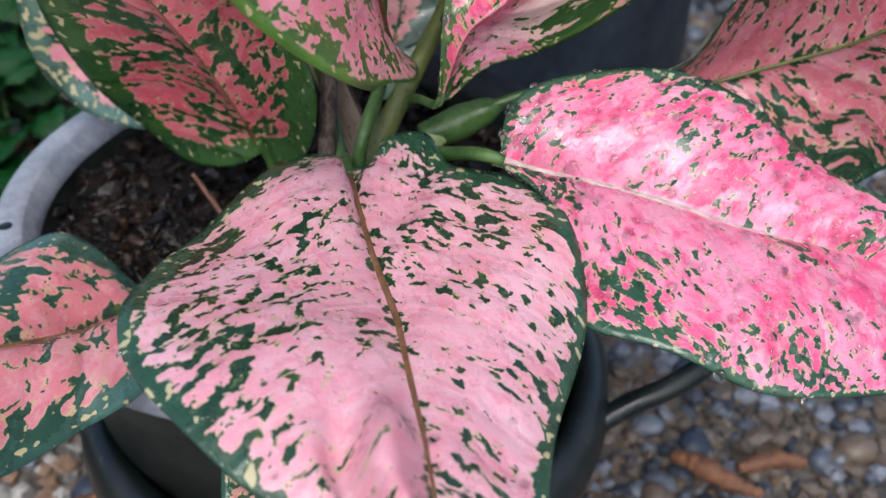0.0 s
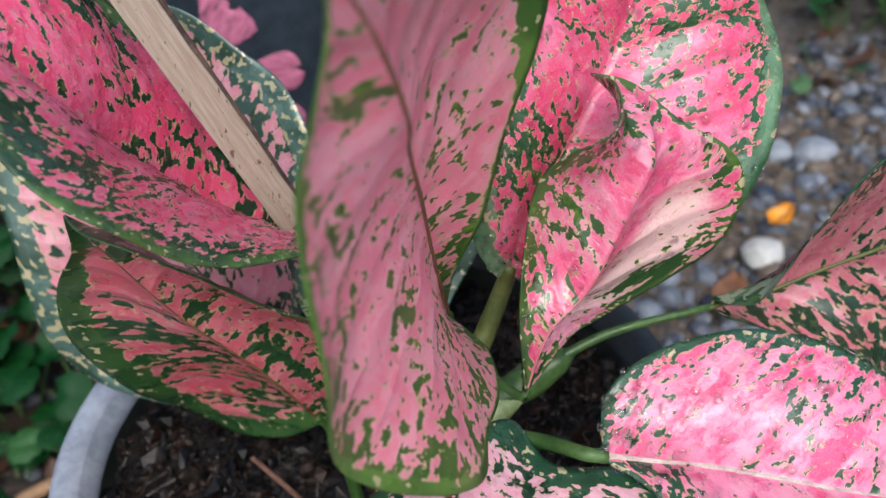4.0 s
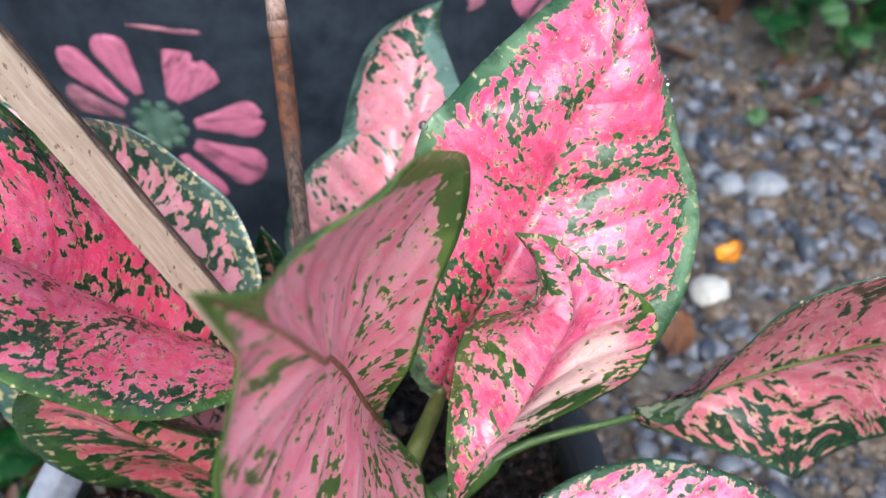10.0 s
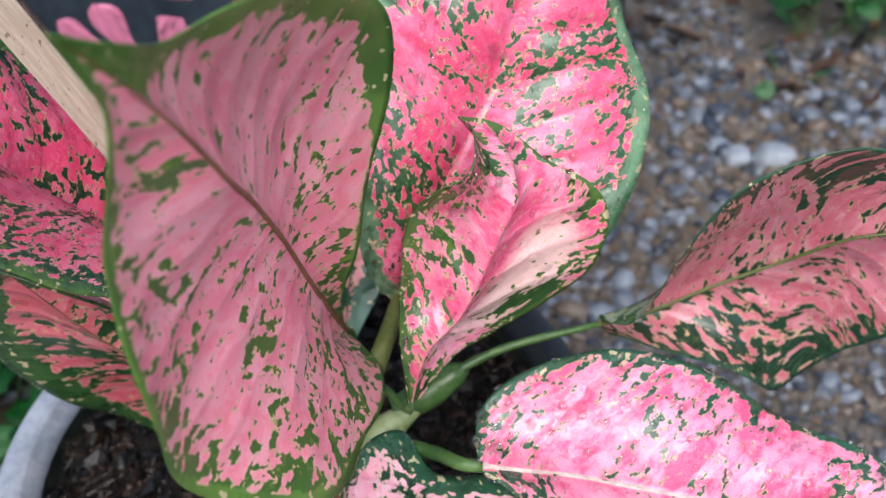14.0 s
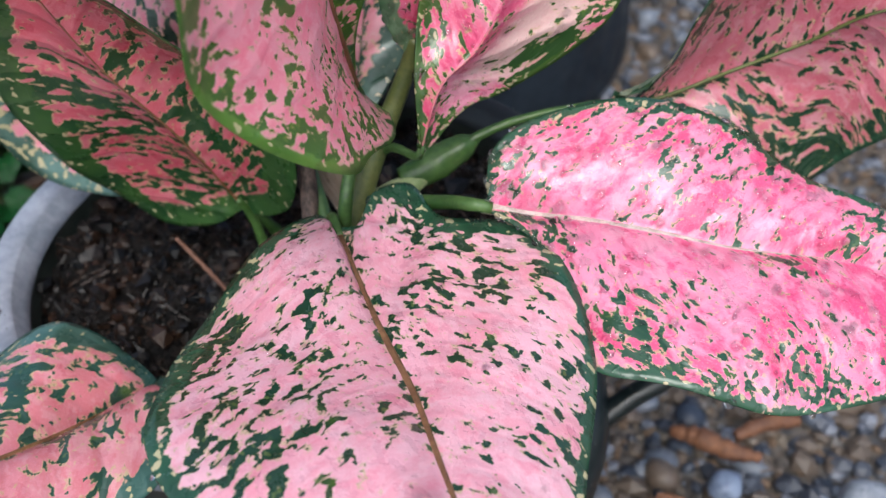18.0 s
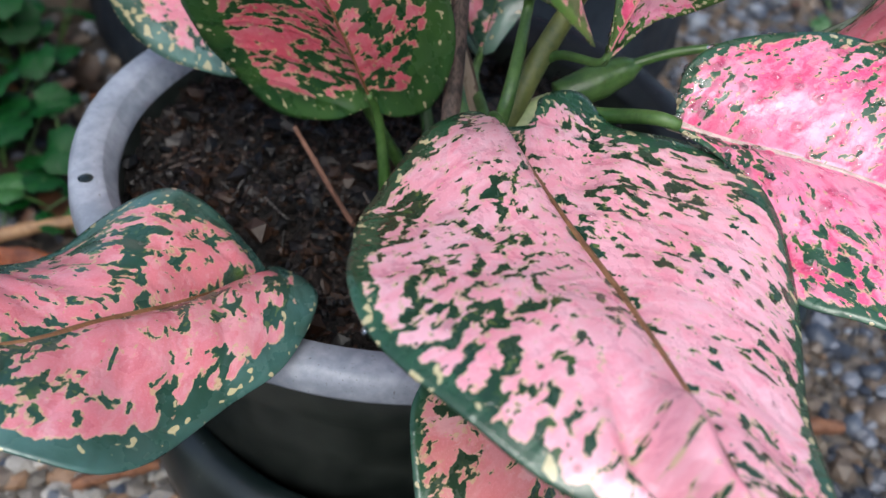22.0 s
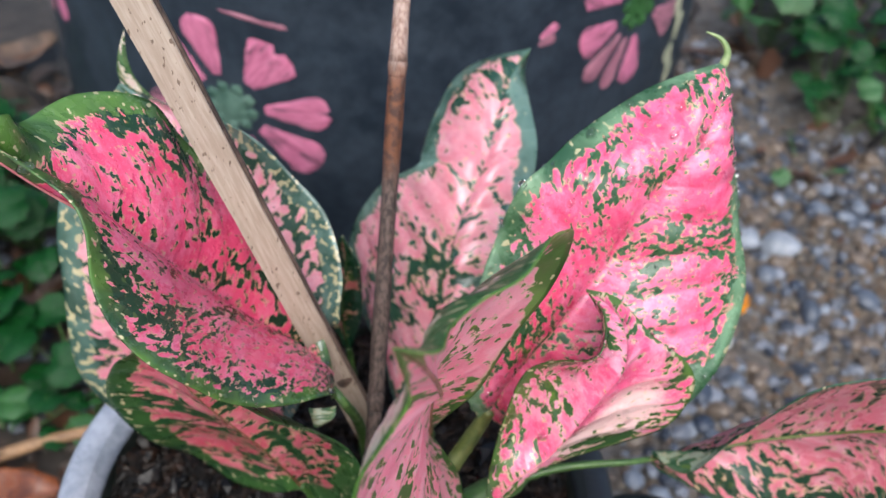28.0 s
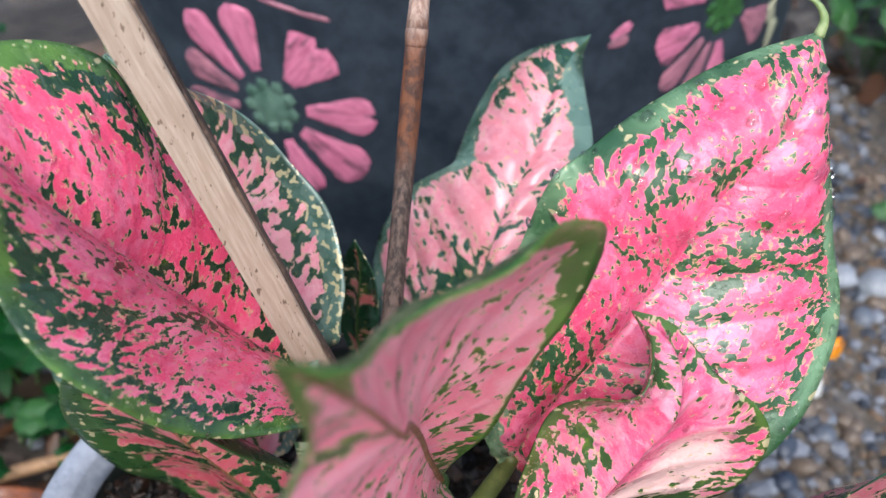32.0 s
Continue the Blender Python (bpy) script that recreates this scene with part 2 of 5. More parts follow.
    n.set(Base_Color=col, Roughness=rough, Specular_IOR_Level=0.75, Coat_Weight=coat, Coat_Roughness=0.22)
    # thin blade: part of the light passes through
    tr = n.tree.nodes.new("ShaderNodeBsdfTranslucent")
    # the light crosses both faces of the blade
    half = n.tree.nodes.new("ShaderNodeGamma")
    n.put(half.inputs[0], col)
    half.inputs[1].default_value = 0.5
    n.tree.links.new(half.outputs[0], tr.inputs[0])
    sh = n.tree.nodes.new("ShaderNodeMixShader")
    sh.inputs[0].default_value = thin
    n.tree.links.new(n.bsdf.outputs[0], sh.inputs[1])
    n.tree.links.new(tr.outputs[0], sh.inputs[2])
    n.tree.links.new(sh.outputs[0], n.out.inputs[0])
    return n.mat


def plain(name, a, b, scale=60.0, rough=0.6, bump=0.3, depth=0.001, metal=0.0, spec=0.5):
    """Two-tone procedural surface with stains and grain."""
    n = Nodes(name)
    p = n.obj()
    t = n.math("ADD", n.math("MULTIPLY", n.noise(p, scale, 5.0, 0.6), 0.6), n.math("MULTIPLY", n.noise(p, scale * 7, 3.0, 0.6), 0.4))
    n.bump(n.noise(p, scale * 5, 4.0, 0.65), bump, depth)
    return n.set(Base_Color=n.mix(n.ramp(t, 0.35, 0.65), a, b), Roughness=n.ramp(n.noise(p, scale * 2, 3.0), 0.3, 0.7, rough - 0.12, rough + 0.12), Metallic=metal, Specular_IOR_Level=spec)


def varied(name, dark, light, warm, rough=0.7, wet=0.0, thin=0.22):
    """Loose pieces, each with its own tone."""
    n = Nodes(name)
    r = n.island()
    p = n.obj()
    c = n.mix(n.ramp(r, 0.15, 0.95), dark, light)
    c = n.mix(n.math("GREATER_THAN", n.math("FRACT", n.math("MULTIPLY", r, 7.31)), 0.62), c, warm)
    c = n.mix(n.math("MULTIPLY", n.noise(p, 300.0, 4.0, 0.65), 0.7), c, tuple(x * 0.35 for x in dark))
    n.bump(n.noise(p, 500.0, 4.0, 0.6), 0.4, 0.0008)
    return n.set(Base_Color=c, Roughness=rough, Specular_IOR_Level=0.5 + wet)


MAT = {}
rim_ = Nodes("grey_plastic_shaded_side")
rim_p = rim_.obj()
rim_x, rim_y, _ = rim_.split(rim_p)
# mask across the rim, low on the right and back under the leaves
rim_shade = rim_.math("ADD", rim_.math("MULTIPLY", rim_.math("ADD", rim_x, 0.061), -0.9), rim_.math("MULTIPLY", rim_.math("ADD", rim_y, -0.3935), -0.4))
rim_shade = rim_.math("ADD", rim_shade, rim_.math("MULTIPLY_ADD", rim_.noise(rim_p, 40.0, 4.0), 0.05, -0.025))
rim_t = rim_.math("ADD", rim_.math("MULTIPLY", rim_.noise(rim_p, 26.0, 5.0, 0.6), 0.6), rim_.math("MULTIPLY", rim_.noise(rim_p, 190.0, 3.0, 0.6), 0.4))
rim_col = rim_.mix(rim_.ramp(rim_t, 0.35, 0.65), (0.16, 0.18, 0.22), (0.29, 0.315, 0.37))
# leaf shade painted into the colour: that side of the grey rim goes near black
rim_col = rim_.mix(rim_.ramp(rim_shade, -0.02, 0.03), (0.012, 0.015, 0.018), rim_col)
rim_col = rim_.mix(rim_.ramp(rim_.noise(rim_p, 700.0, 2.0), 0.66, 0.74, 0.0, 0.7), rim_col, (0.06, 0.06, 0.06))
rim_.bump(rim_.noise(rim_p, 130.0, 4.0, 0.65), 0.25, 0.001)
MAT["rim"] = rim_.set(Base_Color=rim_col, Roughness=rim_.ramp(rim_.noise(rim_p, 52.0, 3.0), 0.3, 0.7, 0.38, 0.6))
MAT["pot"] = plain("dark_plastic", (0.007, 0.011, 0.009), (0.030, 0.036, 0.030), 11.0, 0.42, 0.15)
black_ = Nodes("black_plastic")
black_p = black_.obj()
black_t = black_.math("ADD", black_.math("MULTIPLY", black_.noise(black_p, 12.0, 5.0, 0.6), 0.6), black_.math("MULTIPLY", black_.noise(black_p, 84.0, 3.0, 0.6), 0.4))
black_c = black_.mix(black_.ramp(black_t, 0.35, 0.65), (0.003, 0.007, 0.007), (0.012, 0.019, 0.020))
# dried splashes and grit stuck to the plastic
black_c = black_.mix(black_.ramp(black_.noise(black_p, 330.0, 1.0), 0.74, 0.77, 0.0, 0.7), black_c, (0.16, 0.17, 0.17))
black_c = black_.mix(black_.ramp(black_.noise(black_p, 30.0, 5.0, 0.65), 0.52, 0.75, 0.0, 0.35), black_c, (0.035, 0.042, 0.036))
black_.bump(black_.noise(black_p, 60.0, 4.0, 0.65), 0.2, 0.001)
MAT["black"] = black_.set(Base_Color=black_c, Roughness=black_.ramp(black_.noise(black_p, 24.0, 3.0), 0.3, 0.7, 0.26, 0.48))
MAT["soil"] = plain("soil", (0.0012, 0.0010, 0.0010), (0.009, 0.006, 0.005), 70.0, 0.75, 0.8, 0.004, spec=0.25)
MAT["soil_bits"] = varied("soil_bits", (0.0012, 0.0010, 0.0011), (0.020, 0.015, 0.0135), (0.032, 0.015, 0.008), 0.46, -0.2)
earth_ = Nodes("damp_earth")
earth_p = earth_.obj()
earth_x, earth_y, _ = earth_.split(earth_p)
earth_t = earth_.math("ADD", earth_.math("MULTIPLY", earth_.noise(earth_p, 30.0, 5.0, 0.6), 0.6), earth_.math("MULTIPLY", earth_.noise(earth_p, 210.0, 3.0, 0.6), 0.4))
earth_sand = earth_.mix(earth_.ramp(earth_t, 0.35, 0.65), (0.030, 0.025, 0.021), (0.11, 0.092, 0.078))
earth_humus = earth_.mix(earth_.ramp(earth_t, 0.35, 0.65), (0.008, 0.0065, 0.005), (0.040, 0.031, 0.024))
earth_u = earth_.math("MULTIPLY", earth_.math("SUBTRACT", earth_x, -0.52), 2.7)
earth_v = earth_.math("MULTIPLY", earth_.math("SUBTRACT", earth_y, 0.86), 2.2)
earth_w = earth_.math("ADD", earth_.math("MULTIPLY", earth_u, earth_u), earth_.math("MULTIPLY", earth_v, earth_v))
earth_w = earth_.math("ADD", earth_w, earth_.math("MULTIPLY_ADD", earth_.noise(earth_p, 7.0, 4.0), 0.9, -0.45))
earth_cell = earth_.voronoi(earth_p, 95.0, out=1)
earth_far = earth_.mix(earth_.ramp(earth_.split(earth_cell)[0], 0.1, 0.9), (0.030, 0.034, 0.042), (0.19, 0.18, 0.175))
earth_far = earth_.mix(earth_.ramp(earth_.split(earth_cell)[1], 0.55, 0.75, 0.0, 0.7), earth_far, (0.12, 0.085, 0.055))
earth_sand = earth_.mix(earth_.ramp(earth_.voronoi(earth_p, 95.0), 0.25, 0.5, 0.85, 0.15), earth_sand, earth_far)
earth_.bump(earth_.noise(earth_p, 150.0, 4.0, 0.65), 0.8, 0.004)
MAT["ground"] = earth_.set(Base_Color=earth_.mix(earth_.ramp(earth_w, 0.75, 1.25), earth_humus, earth_sand), Roughness=0.7)
MAT["gravel"] = varied("gravel", (0.025, 0.032, 0.048), (0.23, 0.25, 0.30), (0.13, 0.095, 0.068), 0.5)
MAT["pebble"] = varied("pebble", (0.028, 0.040, 0.066), (0.23, 0.26, 0.31), (0.16, 0.115, 0.08), 0.45)
MAT["grit"] = varied("grit", (0.05, 0.04, 0.032), (0.22, 0.18, 0.14), (0.16, 0.10, 0.06), 0.8)
MAT["drum"] = plain("black_painted_drum", (0.011, 0.017, 0.026), (0.028, 0.040, 0.055), 14.0, 0.55, 0.5, 0.0015, spec=0.25)
def brushed(name, a, b, bare):
    """Thin paint dragged on with a dry brush, the dark ground showing through."""
    n = Nodes(name)
    g, r, _ = n.split(n.uv("metric"))
    drag = n.noise(n.xyz(n.math("MULTIPLY", g, 0.12), r, n.rand()), 520.0, 3.0, 0.6)
    wide = n.noise(n.xyz(n.math("MULTIPLY", g, 0.3), r, n.math("ADD", n.rand(), 4.0)), 120.0, 2.0)
    c = n.mix(n.ramp(drag, 0.35, 0.65), a, b)
    c = n.mix(n.ramp(n.math("ADD", n.math("MULTIPLY", drag, 0.45), n.math("MULTIPLY", wide, 0.55)), 0.52, 0.62, 0.0, bare), c, (0.04, 0.022, 0.035))
    n.bump(drag, 0.4, 0.0008)
    return n.set(Base_Color=c, Roughness=0.55)


MAT["petal"] = brushed("pink_paint", (0.36, 0.09, 0.17), (0.56, 0.18, 0.29), 0.8)
MAT["petal_thin"] = brushed("thin_pink_paint", (0.20, 0.075, 0.11), (0.38, 0.15, 0.20), 0.9)
MAT["eye"] = plain("green_paint", (0.025, 0.070, 0.050), (0.085, 0.155, 0.120), 70.0, 0.55, 0.5)
MAT["cream"] = plain("cream_paint", (0.20, 0.21, 0.14), (0.36, 0.36, 0.25), 60.0, 0.55, 0.5)
MAT["stem"] = plain("green_stem", (0.020, 0.060, 0.012), (0.060, 0.125, 0.030), 60.0, 0.42, 0.2)
MAT["stem_pale"] = plain("pale_stem", (0.15, 0.22, 0.08), (0.32, 0.37, 0.19), 60.0, 0.42, 0.2)
MAT["rib_brown"] = plain("brown_rib", (0.10, 0.045, 0.02), (0.20, 0.10, 0.045), 90.0, 0.45, 0.2)
MAT["rib_pink"] = plain("pink_rib", (0.42, 0.12, 0.14), (0.55, 0.22, 0.23), 90.0, 0.45, 0.2)
MAT["rib_dusty"] = plain("dusty_pink_rib", (0.30, 0.22, 0.19), (0.52, 0.42, 0.39), 260.0, 0.5, 0.2)
MAT["stem_dull"] = plain("dull_stem", (0.05, 0.075, 0.018), (0.11, 0.125, 0.035), 60.0, 0.5, 0.2)
wood_ = Nodes("pale_bamboo")
wood_x, wood_y, wood_z = wood_.split(wood_.obj())
wood_v = wood_.xyz(wood_.math("MULTIPLY", wood_.math("ADD", wood_x, wood_.math("MULTIPLY", wood_z, 0.32)), 1.0), wood_y, wood_.math("MULTIPLY", wood_z, 0.06))
wood_c = wood_.mix(wood_.ramp(wood_.noise(wood_v, 900.0, 3.0, 0.6), 0.35, 0.7), (0.32, 0.25, 0.195), (0.42, 0.345, 0.28))
wood_c = wood_.mix(wood_.ramp(wood_.noise(wood_.xyz(wood_x, wood_y, wood_.math("MULTIPLY", wood_z, 0.35)), 620.0, 2.0), 0.63, 0.68, 0.0, 0.85), wood_c, (0.09, 0.055, 0.035))
wood_c = wood_.mix(wood_.ramp(wood_.noise(wood_.obj(), 40.0, 4.0), 0.45, 0.8, 0.0, 0.35), wood_c, (0.24, 0.17, 0.12))
wood_.bump(wood_.noise(wood_v, 900.0, 3.0), 0.3, 0.0006)
MAT["board"] = wood_.set(Base_Color=wood_c, Roughness=0.7)
MAT["bark"] = plain("brown_stick", (0.030, 0.020, 0.016), (0.13, 0.085, 0.062), 45.0, 0.7, 0.9, 0.002)
cane_ = Nodes("weathered_cane")
cane_x, cane_y, cane_z = cane_.split(cane_.obj())
cane_v = cane_.xyz(cane_x, cane_y, cane_.math("MULTIPLY", cane_z, 0.08))
cane_c = cane_.mix(cane_.ramp(cane_.noise(cane_v, 700.0, 4.0, 0.6), 0.35, 0.65), (0.022, 0.015, 0.013), (0.11, 0.075, 0.062))
cane_red = cane_.mix(cane_.ramp(cane_.noise(cane_.obj(), 260.0, 3.0), 0.4, 0.6), (0.13, 0.045, 0.018), (0.05, 0.02, 0.012))
cane_pale = cane_.mix(cane_.ramp(cane_.noise(cane_v, 700.0, 4.0, 0.6), 0.35, 0.65), (0.22, 0.13, 0.10), (0.40, 0.29, 0.24))
cane_c = cane_.mix(cane_.ramp(cane_z, 0.405, 0.425), cane_c, cane_red)
cane_c = cane_.mix(cane_.ramp(cane_z, 0.445, 0.462), cane_c, cane_pale)
cane_.bump(cane_.noise(cane_v, 900.0, 4.0), 0.8, 0.0012)
MAT["cane"] = cane_.set(Base_Color=cane_c, Roughness=0.65)
MAT["dead"] = plain("dead_leaf", (0.055, 0.015, 0.006), (0.16, 0.044, 0.013), 22.0, 0.22, 0.5, spec=0.5)
MAT["litter"] = varied("leaf_litter", (0.010, 0.007, 0.005), (0.060, 0.036, 0.022), (0.085, 0.034, 0.014), 0.5)
MAT["chip"] = plain("bark_chip", (0.09, 0.034, 0.016), (0.22, 0.095, 0.046), 50.0, 0.7, 0.6)
MAT["white"] = plain("white_stone", (0.32, 0.32, 0.31), (0.50, 0.50, 0.48), 40.0, 0.6, 0.4)
MAT["orange"] = plain("orange_petal", (0.55, 0.20, 0.01), (0.8, 0.34, 0.02), 60.0, 0.5, 0.3)
MAT["twig"] = plain("reddish_twig", (0.10, 0.045, 0.03), (0.20, 0.10, 0.07), 80.0, 0.7, 0.5)
MAT["straw"] = plain("tan_twig", (0.16, 0.085, 0.04), (0.32, 0.19, 0.10), 40.0, 0.65, 0.6)
MAT["paler"] = plain("pale_stone", (0.12, 0.14, 0.17), (0.28, 0.30, 0.34), 50.0, 0.55, 0.5)
MAT["slate"] = plain("slate_stone", (0.09, 0.12, 0.19), (0.20, 0.25, 0.34), 60.0, 0.5, 0.5)
w_ = Nodes("water")
MAT["water"] = w_.set(Base_Color=(1.0, 1.0, 1.0), Roughness=0.02, IOR=1.33, Transmission_Weight=1.0)
MAT["rock"] = plain("brown_rock", (0.022, 0.016, 0.012), (0.085, 0.062, 0.046), 25.0, 0.8, 0.9, 0.004)
MAT["herb"] = plain("herb_leaf", (0.0015, 0.021, 0.005), (0.006, 0.058, 0.010), 45.0, 0.25, 0.4, spec=0.22)
MAT["herb_light"] = plain("light_herb_leaf", (0.009, 0.050, 0.012), (0.032, 0.115, 0.026), 45.0, 0.35, 0.4)


# ---- mesh helpers ----
def mesh_object(name, verts, faces, material, parent=None, label="", smooth=True, uvs=None):
    me = bpy.data.meshes.new(name)
    me.from_pydata([tuple(v) for v in verts], [], faces)
    me.materials.append(material)
    if smooth:
        me.polygons.foreach_set("use_smooth", [True] * len(me.polygons))
    for key, table in (uvs or {}).items():
        layer = me.uv_layers.new(name=key)
        idx = np.empty(len(me.loops), dtype=np.int32)
        me.loops.foreach_get("vertex_index", idx)
        layer.data.foreach_set("uv", np.asarray(table, dtype=np.float32)[idx].ravel())
    ob = new(name, me)
    if parent is not None:
        ob.parent = parent
    if label:
        ob["label"] = label
    return ob


def part(name, bm, material, parent, label="", smooth=True):
    """Links a bmesh as one mesh object under a thing or a part."""
    me = bpy.data.meshes.new(name)
    bm.to_mesh(me)
    bm.free()
    me.materials.append(material)
    if smooth:
        me.polygons.foreach_set("use_smooth", [True] * len(me.polygons))
    ob = new(name, me)
    if parent is not None:
        ob.parent = parent
    if label:
        ob["label"] = label
    return ob


def spline(points, ts):
    """A smooth curve through the points (chord-length parameter), at ts from 0 to 1."""
    p = np.asarray(points, float)
    d = np.sqrt(np.linalg.norm(np.diff(p, axis=0), axis=1)) + 1e-9
    k = np.r_[0, np.cumsum(d)] / d.sum()
    m = np.gradient(p, k, axis=0)
    i = np.clip(np.searchsorted(k, ts, side="right") - 1, 0, len(k) - 2)
    h = (k[i + 1] - k[i])[:, None]
    u = ((ts - k[i])[:, None]) / h
    return (2 * u**3 - 3 * u**2 + 1) * p[i] + (u**3 - 2 * u**2 + u) * h * m[i] + (-2 * u**3 + 3 * u**2) * p[i + 1] + (u**3 - u**2) * h * m[i + 1]


def tube(path, radii, sides=10, cap=True):
    """Vertices and faces of a round bar along a path."""
    p = np.asarray(path, float)
    r = np.broadcast_to(np.asarray(radii, float), (len(p),))
    tan = np.gradient(p, axis=0)
    tan /= np.linalg.norm(tan, axis=1)[:, None] + 1e-12
    ref = np.array((0.0, 0.0, 1.0)) if abs(tan[0][2]) < 0.9 else np.array((1.0, 0.0, 0.0))
    verts, faces = [], []
    u = np.cross(tan[0], ref)
    for i in range(len(p)):
        u = u - tan[i] * (u @ tan[i])
        u /= np.linalg.norm(u) + 1e-12
        w = np.cross(tan[i], u)
        for k in range(sides):
            a = 2 * math.pi * k / sides
            verts.append(p[i] + r[i] * (math.cos(a) * u + math.sin(a) * w))
    for i in range(len(p) - 1):
        for k in range(sides):
            a, b = i * sides + k, i * sides + (k + 1) % sides
            faces.append((a, b, b + sides, a + sides))
    if cap:
        faces.append(tuple(range(sides - 1, -1, -1)))
        faces.append(tuple(range((len(p) - 1) * sides, len(p) * sides)))
    return verts, faces


def lathe(profile, centre, sides=96):
    """Vertices and faces of a turned body; profile: rows of radius, height."""
    verts, faces = [], []
    for r, z in profile:
        for k in range(sides):
            a = 2 * math.pi * k / sides
            verts.append((centre[0] + r * math.cos(a), centre[1] + r * math.sin(a), z))
    for i in range(len(profile) - 1):
        for k in range(sides):
            a, b = i * sides + k, i * sides + (k + 1) % sides
            faces.append((a, b, b + sides, a + sides))
    return verts, faces


def thing(name, label, category, at=(0, 0, 0), group=""):
    ob = new(name)
    ob.location = at
    ob.empty_display_size = 0.02
    return tagged(ob, label, category, group)


# ---- ground ----
def terrain(x, y):
    return 0.004 * noise.noise(Vector((x * 9, y * 9, 0))) + 0.008 * noise.noise(Vector((x * 2.5, y * 2.5, 3.0)))


def build_ground():
    xs = np.concatenate([-np.geomspace(60, 1.3, 14), np.linspace(-1.2, 1.2, 130), np.geomspace(1.3, 60, 14)])
    ys = np.concatenate([-np.geomspace(60, 0.7, 14), np.linspace(-0.6, 2.2, 150), np.geomspace(2.3, 120, 14)])
    verts = [(x, y, terrain(x, y) - 0.006) for y in ys for x in xs]
    w = len(xs)
    faces = [(j * w + i, j * w + i + 1, j * w + w + i + 1, j * w + w + i) for j in range(len(ys) - 1) for i in range(w - 1)]
    return tagged(mesh_object("ground", verts, faces, MAT["ground"]), "damp sandy ground strewn with small gravel", "ground", kind="structure")


build_ground()

POT = (-0.061, 0.3935)


def build_gravel(name, count, spread, size, seed, material, label, keep=1.0, level=1):
    """Loose stones, scattered over spread (x0, x1, y0, y1)."""
    rng = np.random.RandomState(seed)
    ico = bmesh.new()
    bmesh.ops.create_icosphere(ico, subdivisions=level, radius=1.0)
    base = np.array([v.co[:] for v in ico.verts])
    tri = np.array([[v.index for v in f.verts] for f in ico.faces])
    ico.free()
    x, y = rng.uniform(spread[0], spread[1], count), rng.uniform(spread[2], spread[3], count)
    ok = (np.hypot(x + 0.049, y - 0.387) > 0.128) & (np.hypot(x - DRUM[0], y - DRUM[1]) > DRUM_R)
    patch = np.array([noise.noise(Vector((a * 6, b * 6, 8.0 + seed))) for a, b in zip(x, y)])
    ok &= (patch > -0.15) | (rng.rand(count) < 1 - keep * 0.75)
    ok &= np.hypot((x - 0.08) / 0.62, (y - 0.60) / 0.72) < 0.97 + 0.5 * patch
    ok &= (x > -0.2) | (y < 0.40) | (rng.rand(count) < 0.3)
    x, y = x[ok], y[ok]
    n = len(x)
    s = np.minimum(size * (2.0 if level == 1 else 2.1), size * np.exp(rng.normal(0, 0.55, n)))
    ang = rng.uniform(0, 2 * np.pi, n)
    p = base[None] * (1 + (0.2 if level == 1 else 0.09) * rng.uniform(-1, 1, (n, len(base), 1)))
    p = p * (s[:, None, None] * np.stack([rng.uniform(0.8, 1.5, n), rng.uniform(0.8, 1.2, n), rng.uniform(0.5, 0.9, n)], 1)[:, None])
    tip = rng.uniform(-0.5, 0.5, n)[:, None]
    p = np.stack([p[..., 0] * np.cos(tip) - p[..., 2] * np.sin(tip), p[..., 1], p[..., 0] * np.sin(tip) + p[..., 2] * np.cos(tip)], -1)
    c, d = np.cos(ang)[:, None], np.sin(ang)[:, None]
    p = np.stack([p[..., 0] * c - p[..., 1] * d, p[..., 0] * d + p[..., 1] * c, p[..., 2]], -1)
    h = np.array([terrain(a, b) for a, b in zip(x, y)]) - 0.006 + s * 0.35
    p += np.stack([x, y, h], 1)[:, None]
    faces = (tri[None] + (np.arange(n) * len(base))[:, None, None]).reshape(-1, 3)
    ob = mesh_object(name, p.reshape(-1, 3), faces.tolist(), material, smooth=level > 1)
    return tagged(ob, label, "gravel", kind="stuff")


# ---- black drum with painted flowers, behind the pot ----
DRUM, DRUM_R, DRUM_H = (-0.04, 1.0), 0.30, 0.62


def on_drum(angle, z, lift=0.0):
    """angle: degrees round the drum from its front, to the right."""
    a = radians(angle - 90)
    r = DRUM_R + lift
    return (DRUM[0] + r * math.cos(a), DRUM[1] + r * math.sin(a), z)


def build_drum():
    root = thing("painted_drum", "black painted drum planter with pink flowers painted on its side", "planter", (DRUM[0], DRUM[1], 0))
    inv = Matrix.Translation((-DRUM[0], -DRUM[1], 0))
    prof = [(0.0, -0.01), (DRUM_R - 0.012, -0.01), (DRUM_R, 0.004), (DRUM_R, 0.30), (DRUM_R, DRUM_H - 0.01), (DRUM_R + 0.006, DRUM_H - 0.004), (DRUM_R + 0.006, DRUM_H + 0.008), (DRUM_R - 0.012, DRUM_H + 0.008), (DRUM_R - 0.014, DRUM_H - 0.03), (0.0, DRUM_H - 0.03)]
    v, f = lathe(prof, DRUM, 128)
    body = mesh_object("body", v, f, MAT["drum"], root)
    body.matrix_parent_inverse = inv
    return root, inv


drum, drum_inv = build_drum()


